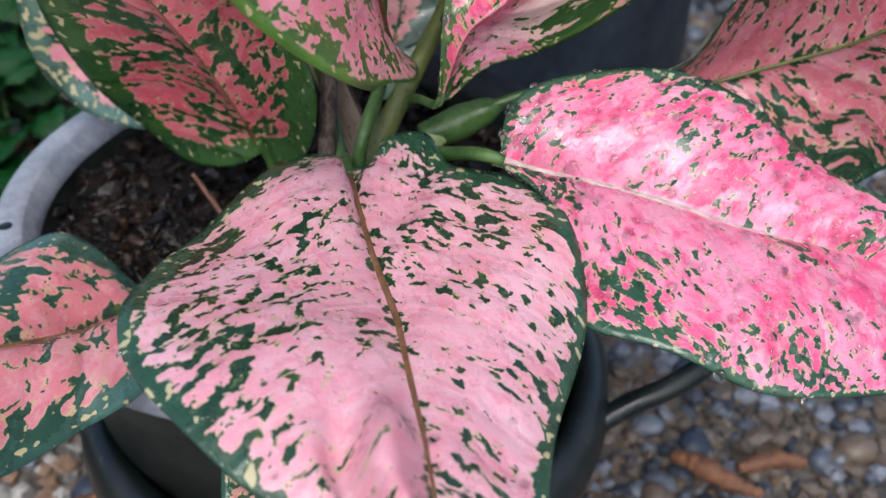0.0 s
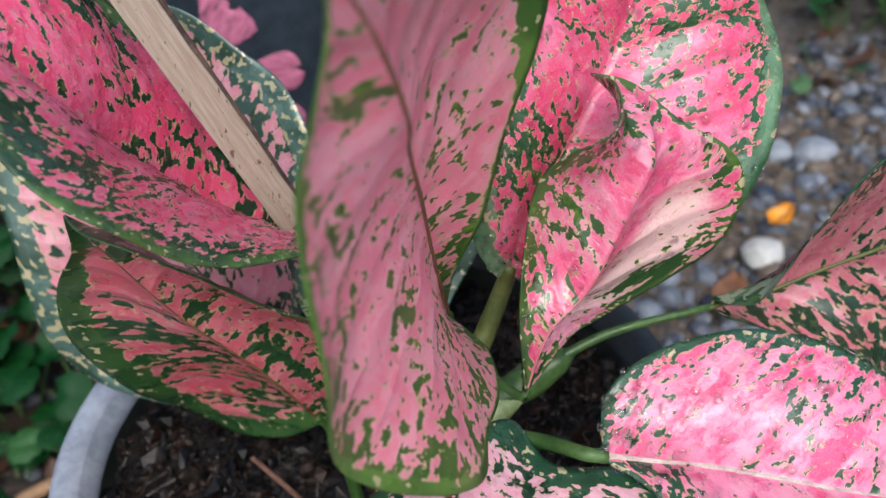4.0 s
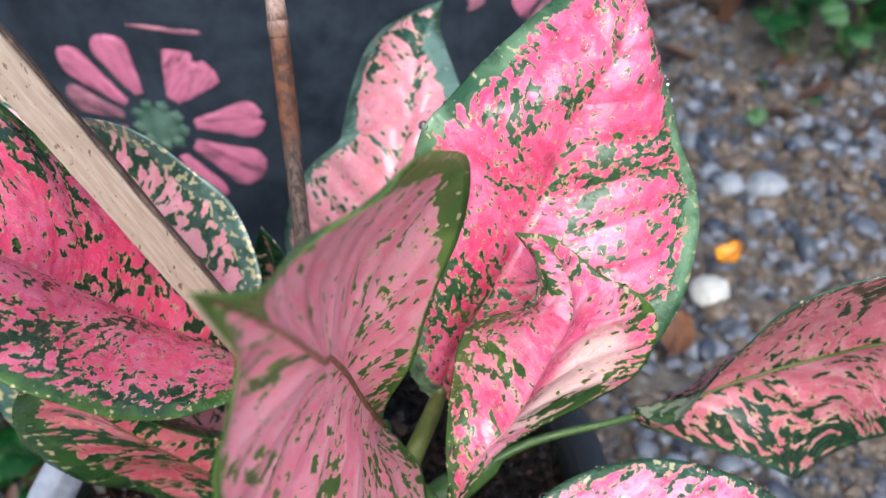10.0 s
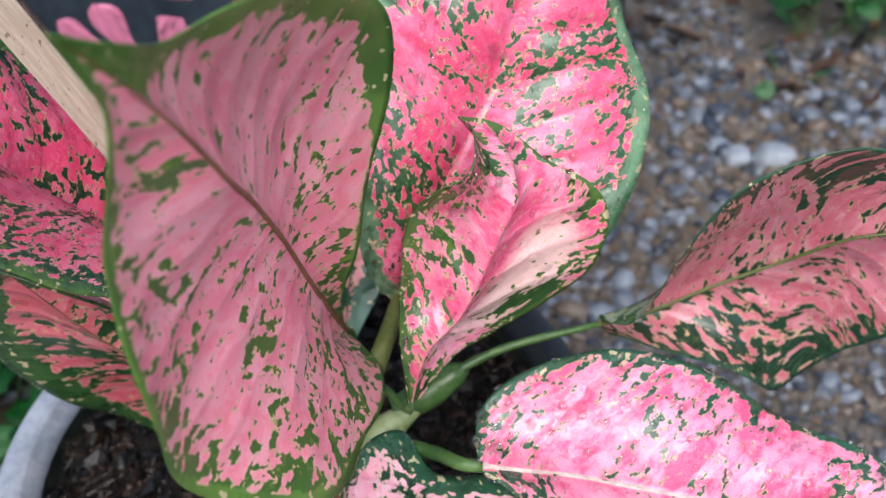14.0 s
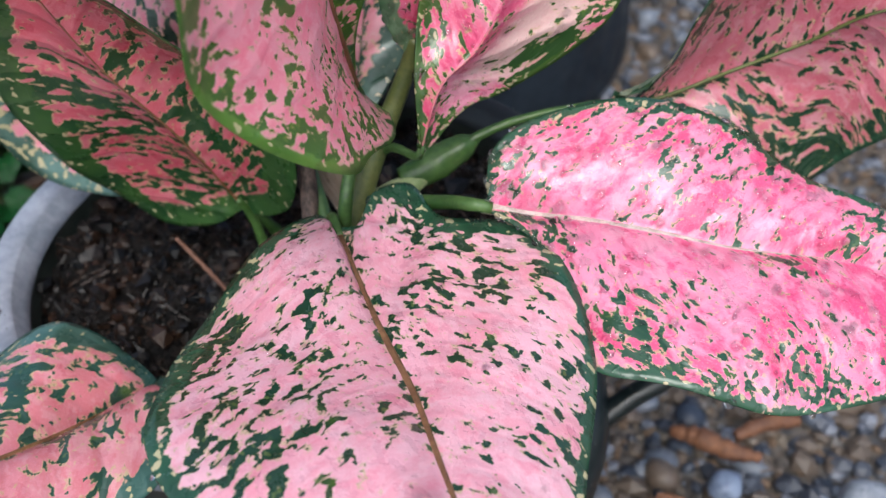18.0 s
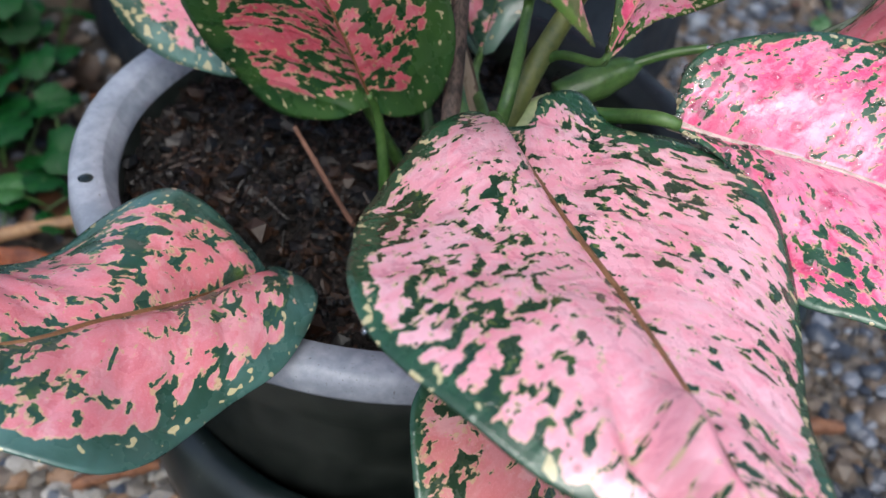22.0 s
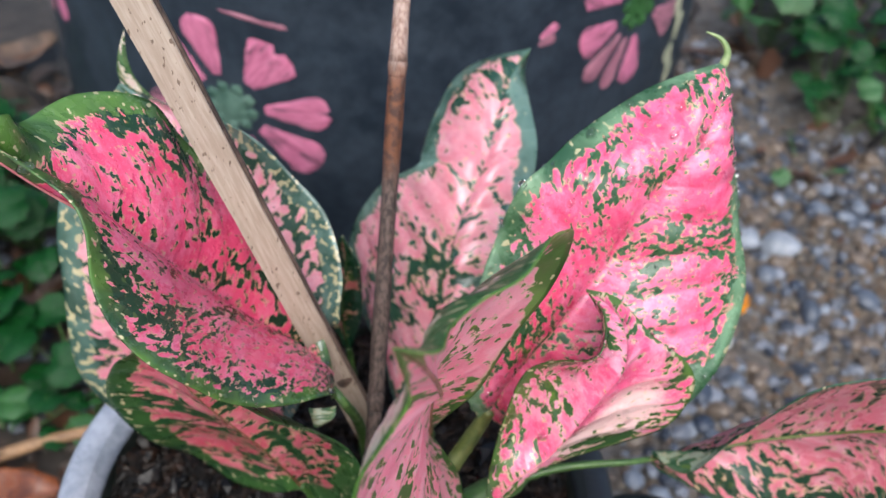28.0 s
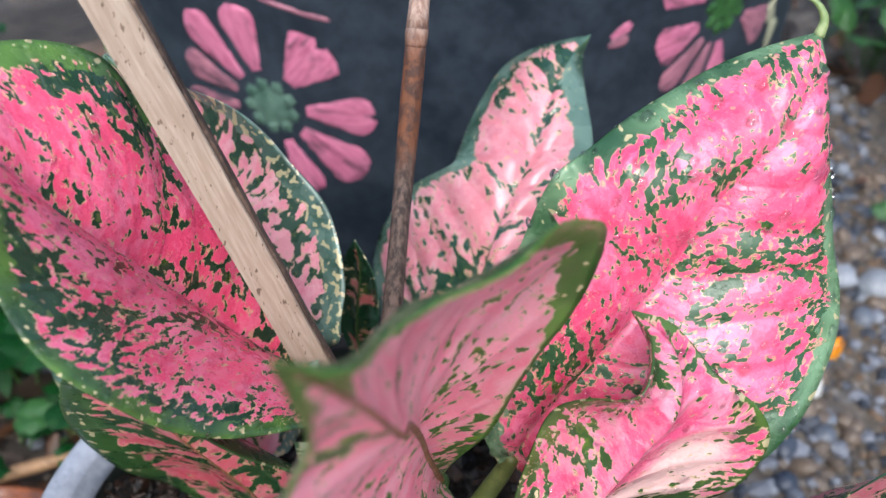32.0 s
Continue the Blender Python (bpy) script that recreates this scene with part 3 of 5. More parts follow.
def petal(angle, z, turn, length, width, material, start=0.012, notch=0.0, seed=0):
    """A painted petal on the drum: a thin raised patch, turn in degrees from upwards, clockwise."""
    rng = random.Random(seed)
    nu, nv = 14, 8
    verts, faces, grain = [], [], []
    for i in range(nu + 1):
        u = i / nu
        half = width / 2 * min(0.93, 0.20 + 0.95 * u) * math.sqrt(max(0.0, 1 - (max(0.0, u - 0.72) / 0.285) ** 2)) + 0.0006
        for j in range(nv + 1):
            q = 2 * j / nv - 1
            tip = length * u - notch * (1 - abs(q)) * max(0.0, u - 0.75) * 4
            tip += rng.uniform(-1, 1) * 0.0012 * (u > 0.9)
            x = half * q + rng.uniform(-1, 1) * 0.0007 * (abs(q) > 0.9)
            d = start + tip
            t = radians(turn)
            dx, dz = d * math.sin(t) + x * math.cos(t), d * math.cos(t) - x * math.sin(t)
            edge = (abs(q) > 0.99) or i in (0, nu)
            verts.append(on_drum(angle + math.degrees(dx / DRUM_R), z + dz, 0.0002 if edge else 0.0012))
            grain.append((d, x))
    for i in range(nu):
        for j in range(nv):
            a = i * (nv + 1) + j
            faces.append((a, a + 1, a + nv + 2, a + nv + 1))
    ob = mesh_object("petal", verts, faces, material, drum, uvs={"metric": grain})
    ob.matrix_parent_inverse = drum_inv


def blob(angle, z, r, material, name, seed, squash=1.0):
    rng = random.Random(seed)
    verts, faces = [on_drum(angle, z, 0.0016)], []
    n = 26
    for ring, lift in ((0.6, 0.0016), (1.0, 0.0002)):
        for k in range(n):
            a = 2 * math.pi * k / n
            rr = r * ring * (1 + 0.14 * math.sin(5 * a + seed) + rng.uniform(-0.06, 0.06))
            verts.append(on_drum(angle + math.degrees(rr * math.cos(a) / DRUM_R), z + rr * squash * math.sin(a), lift))
    for k in range(n):
        b = (k + 1) % n
        faces.append((0, 1 + k, 1 + b))
        faces.append((1 + k, 1 + n + k, 1 + n + b, 1 + b))
    ob = mesh_object(name, verts, faces, material, drum)
    ob.matrix_parent_inverse = drum_inv


def flower(angle, z, size, rows, eye, seed):
    for i, (turn, length, width, thin, notch) in enumerate(rows):
        petal(angle, z, turn, length * size, width * size, MAT["petal_thin" if thin else "petal"], 0.027 * size, notch * size, seed + i)
    blob(angle, z, 0.015 * size, eye, "flower_centre", seed)
    for k in range(9):
        a = 2 * math.pi * k / 9 + seed
        blob(angle + math.degrees(0.0165 * size * math.cos(a) / DRUM_R), z + 0.0165 * size * math.sin(a), 0.0050 * size, eye, "flower_dot", seed + k)


flower(-21.4, 0.239, 1.0, [(-52, 0.058, 0.030, 0, 0), (-20, 0.048, 0.032, 0, 0), (35, 0.042, 0.044, 0, 0.005), (84, 0.050, 0.032, 0, 0.004), (121, 0.052, 0.036, 0, 0), (155, 0.044, 0.028, 0, 0), (-78, 0.048, 0.024, 1, 0), (-104, 0.05, 0.022, 1, 0)], MAT["eye"], 11)
flower(41.0, 0.304, 1.0, [(-108, 0.036, 0.032, 0, 0), (-62, 0.040, 0.036, 0, 0), (-15, 0.042, 0.036, 0, 0), (35, 0.04, 0.034, 0, 0), (80, 0.042, 0.034, 1, 0), (122, 0.044, 0.032, 1, 0), (178, 0.044, 0.026, 0, 0), (-158, 0.044, 0.017, 1, 0), (-136, 0.044, 0.02, 1, 0)], MAT["herb_light"], 40)
flower(-66.0, 0.285, 0.9, [(-60, 0.045, 0.03, 1, 0), (-10, 0.045, 0.032, 0, 0), (40, 0.045, 0.032, 0, 0), (95, 0.045, 0.032, 0, 0), (140, 0.045, 0.032, 0, 0), (190, 0.045, 0.03, 1, 0)], MAT["eye"], 60)
for turn, z_, a_ in ((20, 0.285, 55.0), (-30, 0.262, 55.5), (15, 0.238, 56.0), (-25, 0.212, 56.5), (20, 0.19, 56.0)):
    petal(a_, z_, turn, 0.026, 0.020, MAT["cream"], 0.0, 0, int(a_ * 7 + turn))
petal(22.0, 0.297, 70, 0.014, 0.010, MAT["petal_thin"], 0.0, 0, 5)
petal(22.2, 0.303, 60, 0.016, 0.007, MAT["petal"], 0.0, 0, 6)
petal(-22.0, 0.319, 96, 0.05, 0.0022, MAT["petal_thin"], 0.0, 0, 8)


build_gravel("gravel", 21000, (-0.60, 0.72, 0.05, 1.25), 0.0038, 3, MAT["gravel"], "loose slate, white and tan gravel on the damp ground", 0.5)
build_gravel("pebbles", 4200, (-0.65, 0.85, 0.0, 1.45), 0.0056, 5, MAT["pebble"], "larger slate and tan pebbles among the gravel", 0.6, 2)
MAT["pale_gravel"] = varied("pale_gravel", (0.10, 0.085, 0.07), (0.42, 0.40, 0.37), (0.26, 0.15, 0.085), 0.55)
build_gravel("pale_gravel", 5200, (-0.44, -0.15, 0.06, 0.44), 0.0040, 13, MAT["pale_gravel"], "loose cream, tan and grey gravel beside the pot", 0.3)
build_gravel("grit", 14000, (0.0, 0.55, 0.15, 1.0), 0.0020, 9, MAT["grit"], "fine tan grit between the gravel")


# ---- pot ----
def build_pot():
    root = thing("plant_pot", "grey-rimmed dark plastic plant pot with a drilled rim", "pot", (POT[0], POT[1], 0))
    inv = Matrix.Translation((-POT[0], -POT[1], 0))
    z = RIM_Z
    v, f = lathe([(0.1242, z - 0.012), (0.1245, z - 0.0075), (0.1263, z - 0.0055), (0.1285, z - 0.0012), (0.1295, z), (0.1401, z), (0.1429, z - 0.0022), (0.1440, z - 0.010), (0.1427, z - 0.0125), (0.1332, z - 0.012), (0.1242, z - 0.012)], POT)
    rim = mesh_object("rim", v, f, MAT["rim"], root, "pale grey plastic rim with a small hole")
    rim.matrix_parent_inverse = inv
    v, f = lathe([(0.1334, z - 0.0122), (0.1279, z - 0.045), (0.1237, z - 0.05), (0.1057, 0.03), (0.1015, 0.03), (0.1195, z - 0.05), (0.1232, z - 0.04), (0.1253, z - 0.0122)], POT)
    body = mesh_object("body", v, f, MAT["pot"], root)
    body.matrix_parent_inverse = inv
    # the drilled hole, a dark plug set in the rim
    a = math.atan2(X_HOLE[1] - POT[1], X_HOLE[0] - POT[0])
    c = (POT[0] + 0.1360 * math.cos(a), POT[1] + 0.1360 * math.sin(a))
    v, f = lathe([(0.0, z + 0.0004), (0.0028, z + 0.0004), (0.0031, z + 0.0002)], c, 20)
    mesh_object("hole", v, f, MAT["black"], rim)
    return root


RIM_Z, X_HOLE = 0.231, (-0.193, 0.359)
build_pot()


def build_cover_pot():
    c = (-0.049, 0.387)
    root = thing("cover_pot", "black plastic outer pot holding the plant pot", "pot", (c[0], c[1], 0))
    inv = Matrix.Translation((-c[0], -c[1], 0))
    v, f = lathe([(0.0, 0.0), (0.112, 0.0), (0.122, 0.01), (0.137, 0.085), (0.140, 0.105), (0.138, 0.122), (0.132, 0.130), (0.124, 0.131), (0.120, 0.125), (0.119, 0.10), (0.110, 0.025), (0.0, 0.025)], c)
    b = mesh_object("body", v, f, MAT["black"], root)
    b.matrix_parent_inverse = inv
    pts = [(0.080, 0.352, 0.108), (0.098, 0.358, 0.117), (0.118, 0.362, 0.125), (0.136, 0.372, 0.130), (0.151, 0.388, 0.131), (0.160, 0.409, 0.131), (0.158, 0.432, 0.129), (0.140, 0.450, 0.125), (0.110, 0.456, 0.117), (0.076, 0.446, 0.108)]
    v, f = tube(spline(pts, np.linspace(0, 1, 44)), 0.0062, 12)
    h = mesh_object("handle", v, f, MAT["black"], root, "black plastic loop handle")
    h.matrix_parent_inverse = inv


build_cover_pot()


# ---- soil ----
def soil_z(x, y):
    return RIM_Z - 0.024 + 0.011 * noise.noise(Vector((x * 34, y * 34, 1.0))) + 0.010 * noise.noise(Vector((x * 95, y * 95, 2.0))) + 0.0045 * noise.noise(Vector((x * 210, y * 210, 5.0)))


def build_soil():
    verts, faces, rings, sides = [], [], 70, 260
    for i in range(rings + 1):
        r = 0.1252 * i / rings
        for k in range(sides):
            a = 2 * math.pi * k / sides
            x, y = POT[0] + r * math.cos(a), POT[1] + r * math.sin(a)
            verts.append((x, y, soil_z(x, y)))
    for i in range(rings):
        for k in range(sides):
            a, b = i * sides + k, i * sides + (k + 1) % sides
            faces.append((a, b, b + sides, a + sides))
    tagged(mesh_object("potting_soil", verts, faces, MAT["soil"]), "dark damp potting soil filling the pot", "soil", kind="stuff")
    rng = np.random.RandomState(7)
    # ragged crumbs of bark and peat, then thin husk fibres
    ico = bmesh.new()
    bmesh.ops.create_icosphere(ico, subdivisions=1, radius=1.0)
    ball = np.array([v.co[:] for v in ico.verts])
    tri = [[v.index for v in f.verts] for f in ico.faces]
    ico.free()
    strip = np.array([(x, y, z) for x in (-1, -0.3, 0.3, 1) for y, z in ((-1, -1), (1, -1), (1, 1), (-1, 1))], float)
    wrap = [[4 * a + k, 4 * a + (k + 1) % 4, 4 * a + 4 + (k + 1) % 4, 4 * a + 4 + k] for a in range(3) for k in range(4)]
    verts, faces, total = [], [], 0
    for n in range(8600):
        r, a = 0.1232 * math.sqrt(rng.rand()), rng.uniform(0, 6.28)
        x, y = POT[0] + r * math.cos(a), POT[1] + r * math.sin(a)
        fibre = rng.rand() < 0.36
        if fibre:
            p = strip * (1, rng.uniform(0.5, 1.0), 1) * (rng.uniform(0.0025, 0.008), rng.uniform(0.0002, 0.0006), 0.0003)
            p[:, 1] += rng.uniform(-1, 1) * 0.0012 * np.cos(p[:, 0] * 300)
        else:
            p = ball * rng.uniform(0.55, 1.25, (len(ball), 1)) * (rng.uniform(0.6, 1.5), rng.uniform(0.5, 1.0), rng.uniform(0.4, 0.9)) * min(0.0075, 0.0017 * math.exp(rng.normal(0, 0.6)))
        rot = np.array(Euler((rng.uniform(-1, 1), rng.uniform(-0.7, 0.7), rng.uniform(0, 6.28))).to_matrix())
        verts.append(p @ rot.T + (x, y, soil_z(x, y) + 0.0008))
        faces += [[k + total for k in f] for f in (wrap if fibre else tri)]
        total += len(p)
    ob = mesh_object("soil_crumbs", np.concatenate(verts), faces, MAT["soil_bits"], smooth=False)
    tagged(ob, "bark crumbs and husk fibres on the potting soil", "soil", kind="stuff")


build_soil()

# ---- the plant ----
CURVES = {}  # midrib and the two margins of each blade, base to tip, in cm
mid_line = [(-3.5, 31.3, 29.3), (-2.4, 25.7, 30.0), (-1.4, 21.8, 30.4), (-1.0, 19.2, 30.9), (-0.6, 16.8, 31.2), (-0.3, 14.8, 31.3), (0.1, 13.0, 31.0), (0.4, 11.3, 30.4), (0.8, 9.9, 29.8)]
near_edge = [(-4.0, 30.1, 29.7), (-3.9, 32.1, 29.1), (-6.2, 29.6, 30.4), (-8.2, 25.7, 30.2), (-8.7, 22.6, 31.0), (-8.8, 20.6, 31.9), (-8.3, 18.9, 32.1), (-6.7, 16.7, 31.8), (-4.9, 15.1, 31.3), (-2.8, 14.0, 30.9), (-1.7, 12.7, 30.5), (-0.7, 11.0, 30.4), (0.1, 10.3, 30.1), (0.8, 9.9, 29.8)]
far_edge = [(-2.5, 30.0, 29.8), (-2.0, 31.8, 29.6), (-0.6, 32.4, 29.5), (0.6, 30.0, 30.4), (2.9, 29.4, 30.1), (4.1, 26.4, 30.2), (4.4, 23.1, 29.4), (2.9, 18.0, 29.5), (2.4, 15.3, 29.9), (2.3, 13.0, 29.8), (1.9, 11.4, 29.8), (1.4, 10.4, 29.7), (0.8, 9.9, 29.8)]
CURVES["L1"] = (mid_line, near_edge, far_edge)
mid_line = [(-11.5, 30.9, 22.6), (-14.4, 27.6, 24.2), (-16.5, 25.2, 25.7), (-18.2, 23.7, 26.4), (-21.2, 22.1, 27.6), (-22.9, 21.6, 28.1)]
near_edge = [(-11.6, 30.9, 22.5), (-12.3, 31.4, 23.5), (-13.2, 31.8, 24.7), (-15.1, 31.9, 25.6), (-17.0, 31.3, 25.3), (-18.8, 30.0, 24.6), (-20.1, 28.1, 25.3), (-21.7, 25.2, 26.8), (-22.9, 21.6, 28.1)]
far_edge = [(-11.4, 30.2, 22.0), (-11.8, 31.3, 22.5), (-9.7, 28.5, 24.0), (-10.8, 25.2, 23.6), (-12.5, 23.5, 23.5), (-13.8, 21.6, 24.2), (-14.7, 20.3, 25.1), (-15.8, 19.5, 25.7), (-20.9, 20.2, 27.5), (-22.9, 21.6, 28.1)]
CURVES["L2"] = (mid_line, near_edge, far_edge)
mid_line = [(1.8, 29.7, 30.8), (3.5, 29.4, 30.4), (5.4, 28.8, 30.3), (7.7, 27.8, 30.2), (10.1, 27.1, 29.7), (14.5, 26.4, 28.8), (18.3, 25.2, 27.2), (20.5, 24.0, 25.9)]
near_edge = [(2.0, 29.8, 30.9), (2.3, 30.9, 32.0), (3.4, 31.6, 32.6), (5.1, 32.1, 32.9), (7.5, 32.0, 33.1), (9.5, 31.4, 32.7), (11.6, 30.5, 31.7), (13.6, 29.2, 30.5), (15.8, 28.1, 29.6), (18.4, 26.2, 27.9), (20.5, 24.0, 25.9)]
far_edge = [(2.0, 29.5, 30.7), (3.1, 28.3, 30.5), (3.8, 26.5, 30.1), (4.2, 24.7, 29.6), (4.3, 23.0, 29.2), (6.2, 22.1, 29.0), (8.0, 21.5, 28.6), (9.9, 21.1, 28.0), (12.2, 21.4, 27.5), (20.5, 24.0, 25.9)]
CURVES["L3"] = (mid_line, near_edge, far_edge)
mid_line = [(8.0, 36.3, 30.0), (10.1, 37.0, 29.5), (13.3, 37.1, 30.4), (16.2, 36.5, 31.8), (18.1, 35.4, 33.4), (20.7, 34.4, 33.9), (22.5, 33.5, 33.5)]
near_edge = [(8.1, 36.5, 30.5), (8.9, 35.4, 30.7), (10.0, 34.6, 32.6), (10.5, 34.3, 34.6), (11.6, 33.9, 36.8), (13.5, 33.7, 38.4), (16.5, 33.6, 39.2), (19.8, 33.6, 37.4), (22.5, 33.5, 33.5)]
far_edge = [(8.3, 35.9, 29.8), (11.0, 34.9, 28.9), (14.0, 34.4, 27.2), (16.0, 35.5, 24.9), (17.5, 36.3, 24.6), (18.8, 35.9, 26.1), (21.1, 34.4, 29.2), (22.5, 33.5, 33.5)]
CURVES["L4"] = (mid_line, near_edge, far_edge)
mid_line = [(-7.8, 37.3, 26.4), (-9.4, 36.5, 30.7), (-11.3, 35.9, 34.4), (-12.4, 35.0, 38.0), (-13.0, 34.1, 40.7)]
near_edge = [(-7.6, 37.4, 26.1), (-9.2, 38.2, 24.9), (-12.1, 39.5, 24.6), (-13.7, 39.3, 26.3), (-14.8, 38.1, 29.2), (-15.7, 37.3, 33.2), (-15.2, 36.2, 36.1), (-13.7, 35.3, 38.5), (-13.0, 34.1, 40.7)]
far_edge = [(-7.7, 37.5, 25.8), (-6.7, 36.8, 25.8), (-5.5, 35.8, 27.2), (-4.9, 34.9, 30.2), (-5.7, 34.4, 33.0), (-7.3, 34.0, 35.4), (-9.2, 33.1, 38.1), (-11.1, 32.4, 40.0), (-12.4, 33.0, 40.5), (-13.0, 34.1, 40.7)]
CURVES["L5"] = (mid_line, near_edge, far_edge)
mid_line = [(-6.4, 36.5, 35.0), (-8.0, 38.5, 35.2), (-9.9, 38.6, 37.1), (-11.6, 37.6, 40.2), (-12.7, 36.0, 43.4), (-15.1, 34.8, 46.9), (-16.8, 33.6, 50.0)]
near_edge = [(-6.3, 37.3, 34.8), (-6.7, 38.4, 35.6), (-7.9, 39.7, 37.4), (-8.9, 40.7, 39.5), (-10.2, 40.8, 42.1), (-11.4, 40.0, 44.7), (-12.6, 39.4, 47.0), (-14.8, 38.1, 48.1), (-15.9, 36.1, 48.5), (-15.7, 34.7, 49.8), (-16.8, 33.6, 50.0)]
far_edge = [(-6.3, 35.4, 35.5), (-6.3, 33.8, 37.6), (-8.2, 32.1, 39.3), (-10.2, 31.0, 41.3), (-11.9, 30.8, 43.1), (-13.1, 31.7, 45.4), (-13.7, 32.8, 47.2), (-14.7, 33.6, 48.3), (-16.0, 33.7, 49.6), (-16.8, 33.6, 50.0)]
CURVES["L6"] = (mid_line, near_edge, far_edge)
mid_line = [(-9.5, 40.0, 27.5), (-11.7, 42.3, 31.0), (-13.8, 44.2, 34.9), (-14.9, 47.3, 41.0), (-16.0, 48.3, 41.8)]
near_edge = [(-10.1, 39.8, 26.6), (-13.1, 40.1, 25.5), (-15.2, 41.0, 25.2), (-16.8, 42.0, 25.1), (-18.5, 43.2, 26.1), (-19.2, 43.3, 29.1), (-19.3, 43.8, 32.5), (-19.3, 45.0, 35.1), (-18.7, 46.8, 38.1), (-19.3, 47.4, 36.6), (-16.9, 48.0, 40.6), (-16.0, 48.3, 41.8)]
far_edge = [(-8.6, 39.9, 28.1), (-7.1, 40.3, 31.4), (-6.8, 40.4, 34.0), (-6.2, 39.5, 35.5), (-6.1, 39.9, 36.1), (-5.9, 41.0, 37.1), (-6.6, 42.4, 38.9), (-8.2, 43.9, 40.1), (-10.0, 45.1, 41.5), (-13.8, 46.8, 41.8), (-16.0, 48.3, 41.8)]
CURVES["L7"] = (mid_line, near_edge, far_edge)
mid_line = [(-2.9, 41.6, 26.1), (-1.9, 43.5, 29.6), (-0.3, 47.1, 34.8), (1.3, 50.5, 37.0), (2.2, 53.3, 38.8), (3.7, 55.9, 39.5)]
near_edge = [(-3.0, 42.0, 25.8), (-3.7, 44.4, 26.0), (-4.8, 47.4, 26.6), (-5.8, 49.9, 28.6), (-5.7, 51.3, 30.7), (-4.3, 51.5, 33.4), (-2.3, 50.5, 35.6), (-2.1, 51.6, 35.6), (-1.5, 53.9, 36.4), (-0.2, 55.8, 37.6), (1.7, 56.2, 38.6), (3.7, 55.9, 39.5)]
far_edge = [(-2.5, 41.3, 26.3), (-0.9, 42.2, 28.3), (0.8, 43.5, 30.8), (2.3, 45.9, 33.1), (3.3, 48.7, 35.1), (3.8, 50.9, 36.7), (3.4, 53.4, 38.2), (3.4, 55.2, 38.7), (3.7, 55.9, 39.5)]
CURVES["L9"] = (mid_line, near_edge, far_edge)
mid_line = [(0.2, 35.9, 33.9), (1.0, 35.8, 36.4), (2.8, 36.8, 38.6), (4.6, 38.2, 40.7), (6.1, 39.0, 43.6), (7.6, 39.7, 45.4), (8.5, 41.1, 46.8), (8.7, 42.3, 47.5)]
near_edge = [(0.0, 35.9, 33.4), (-0.8, 36.0, 35.0), (-0.9, 36.0, 38.1), (-0.7, 36.7, 40.7), (-0.1, 37.5, 42.4), (0.7, 38.1, 44.7), (1.7, 39.2, 45.0), (2.6, 40.3, 45.0), (4.0, 41.1, 45.6), (6.0, 42.0, 46.5), (8.7, 42.3, 47.5)]
far_edge = [(0.9, 35.8, 33.2), (3.0, 35.6, 33.5), (5.8, 35.1, 34.8), (7.8, 34.8, 35.8), (8.8, 35.2, 37.1), (9.7, 36.1, 38.0), (10.4, 37.4, 39.0), (10.5, 38.8, 40.0), (10.0, 39.6, 41.6), (9.8, 40.5, 43.3), (9.2, 41.5, 45.5), (8.7, 42.3, 47.5)]
CURVES["L10"] = (mid_line, near_edge, far_edge)
mid_line = [(-0.1, 32.1, 31.7), (0.9, 32.2, 34.4), (2.2, 32.7, 35.3), (3.8, 33.4, 37.8), (4.7, 33.9, 39.3), (4.4, 34.9, 40.9), (3.2, 35.8, 41.5)]
near_edge = [(-0.1, 31.8, 32.1), (0.0, 32.7, 34.7), (0.4, 33.7, 37.1), (1.0, 33.7, 39.1), (2.0, 33.1, 40.5), (3.0, 32.5, 41.6), (3.4, 33.9, 42.1), (3.2, 35.8, 41.5)]
far_edge = [(0.1, 32.6, 31.4), (1.5, 33.3, 32.2), (3.4, 34.5, 32.2), (5.8, 34.8, 33.5), (7.5, 34.5, 35.3), (8.1, 34.5, 37.4), (7.5, 34.7, 38.7), (6.0, 35.3, 39.6), (4.5, 36.0, 40.8), (3.2, 35.8, 41.5)]
CURVES["L11"] = (mid_line, near_edge, far_edge)
mid_line = [(-2.1, 36.4, 31.8), (-2.6, 32.7, 38.0), (-2.8, 30.6, 41.7), (-3.0, 28.6, 44.7), (-3.0, 26.7, 46.7), (-3.5, 24.7, 49.9), (-4.5, 23.0, 52.8)]
near_edge = [(-2.2, 36.4, 31.8), (-1.4, 35.3, 32.0), (-1.0, 32.8, 32.3), (-1.5, 29.0, 34.1), (-2.5, 25.9, 35.7), (-4.2, 24.0, 38.0), (-5.4, 23.2, 40.2), (-5.6, 23.0, 42.4), (-5.5, 22.8, 44.9), (-5.1, 23.1, 47.4), (-4.1, 23.1, 51.0), (-4.2, 23.0, 51.7), (-4.5, 23.0, 52.8)]
far_edge = [(-2.3, 36.3, 31.9), (-1.6, 33.9, 36.7), (-0.4, 33.0, 40.1), (0.8, 32.7, 44.0), (1.3, 32.4, 47.3), (0.7, 30.4, 49.2), (-0.5, 28.1, 50.8), (-1.7, 26.4, 51.3), (-3.0, 25.0, 51.3), (-3.5, 23.4, 52.2), (-4.5, 23.0, 52.8)]
CURVES["L12"] = (mid_line, near_edge, far_edge)
mid_line = [(-1.8, 21.2, 24.2), (-1.9, 19.8, 23.4), (-1.9, 18.4, 22.6), (-2.0, 16.6, 21.6), (-2.1, 14.7, 20.6), (-2.2, 13.2, 19.8)]
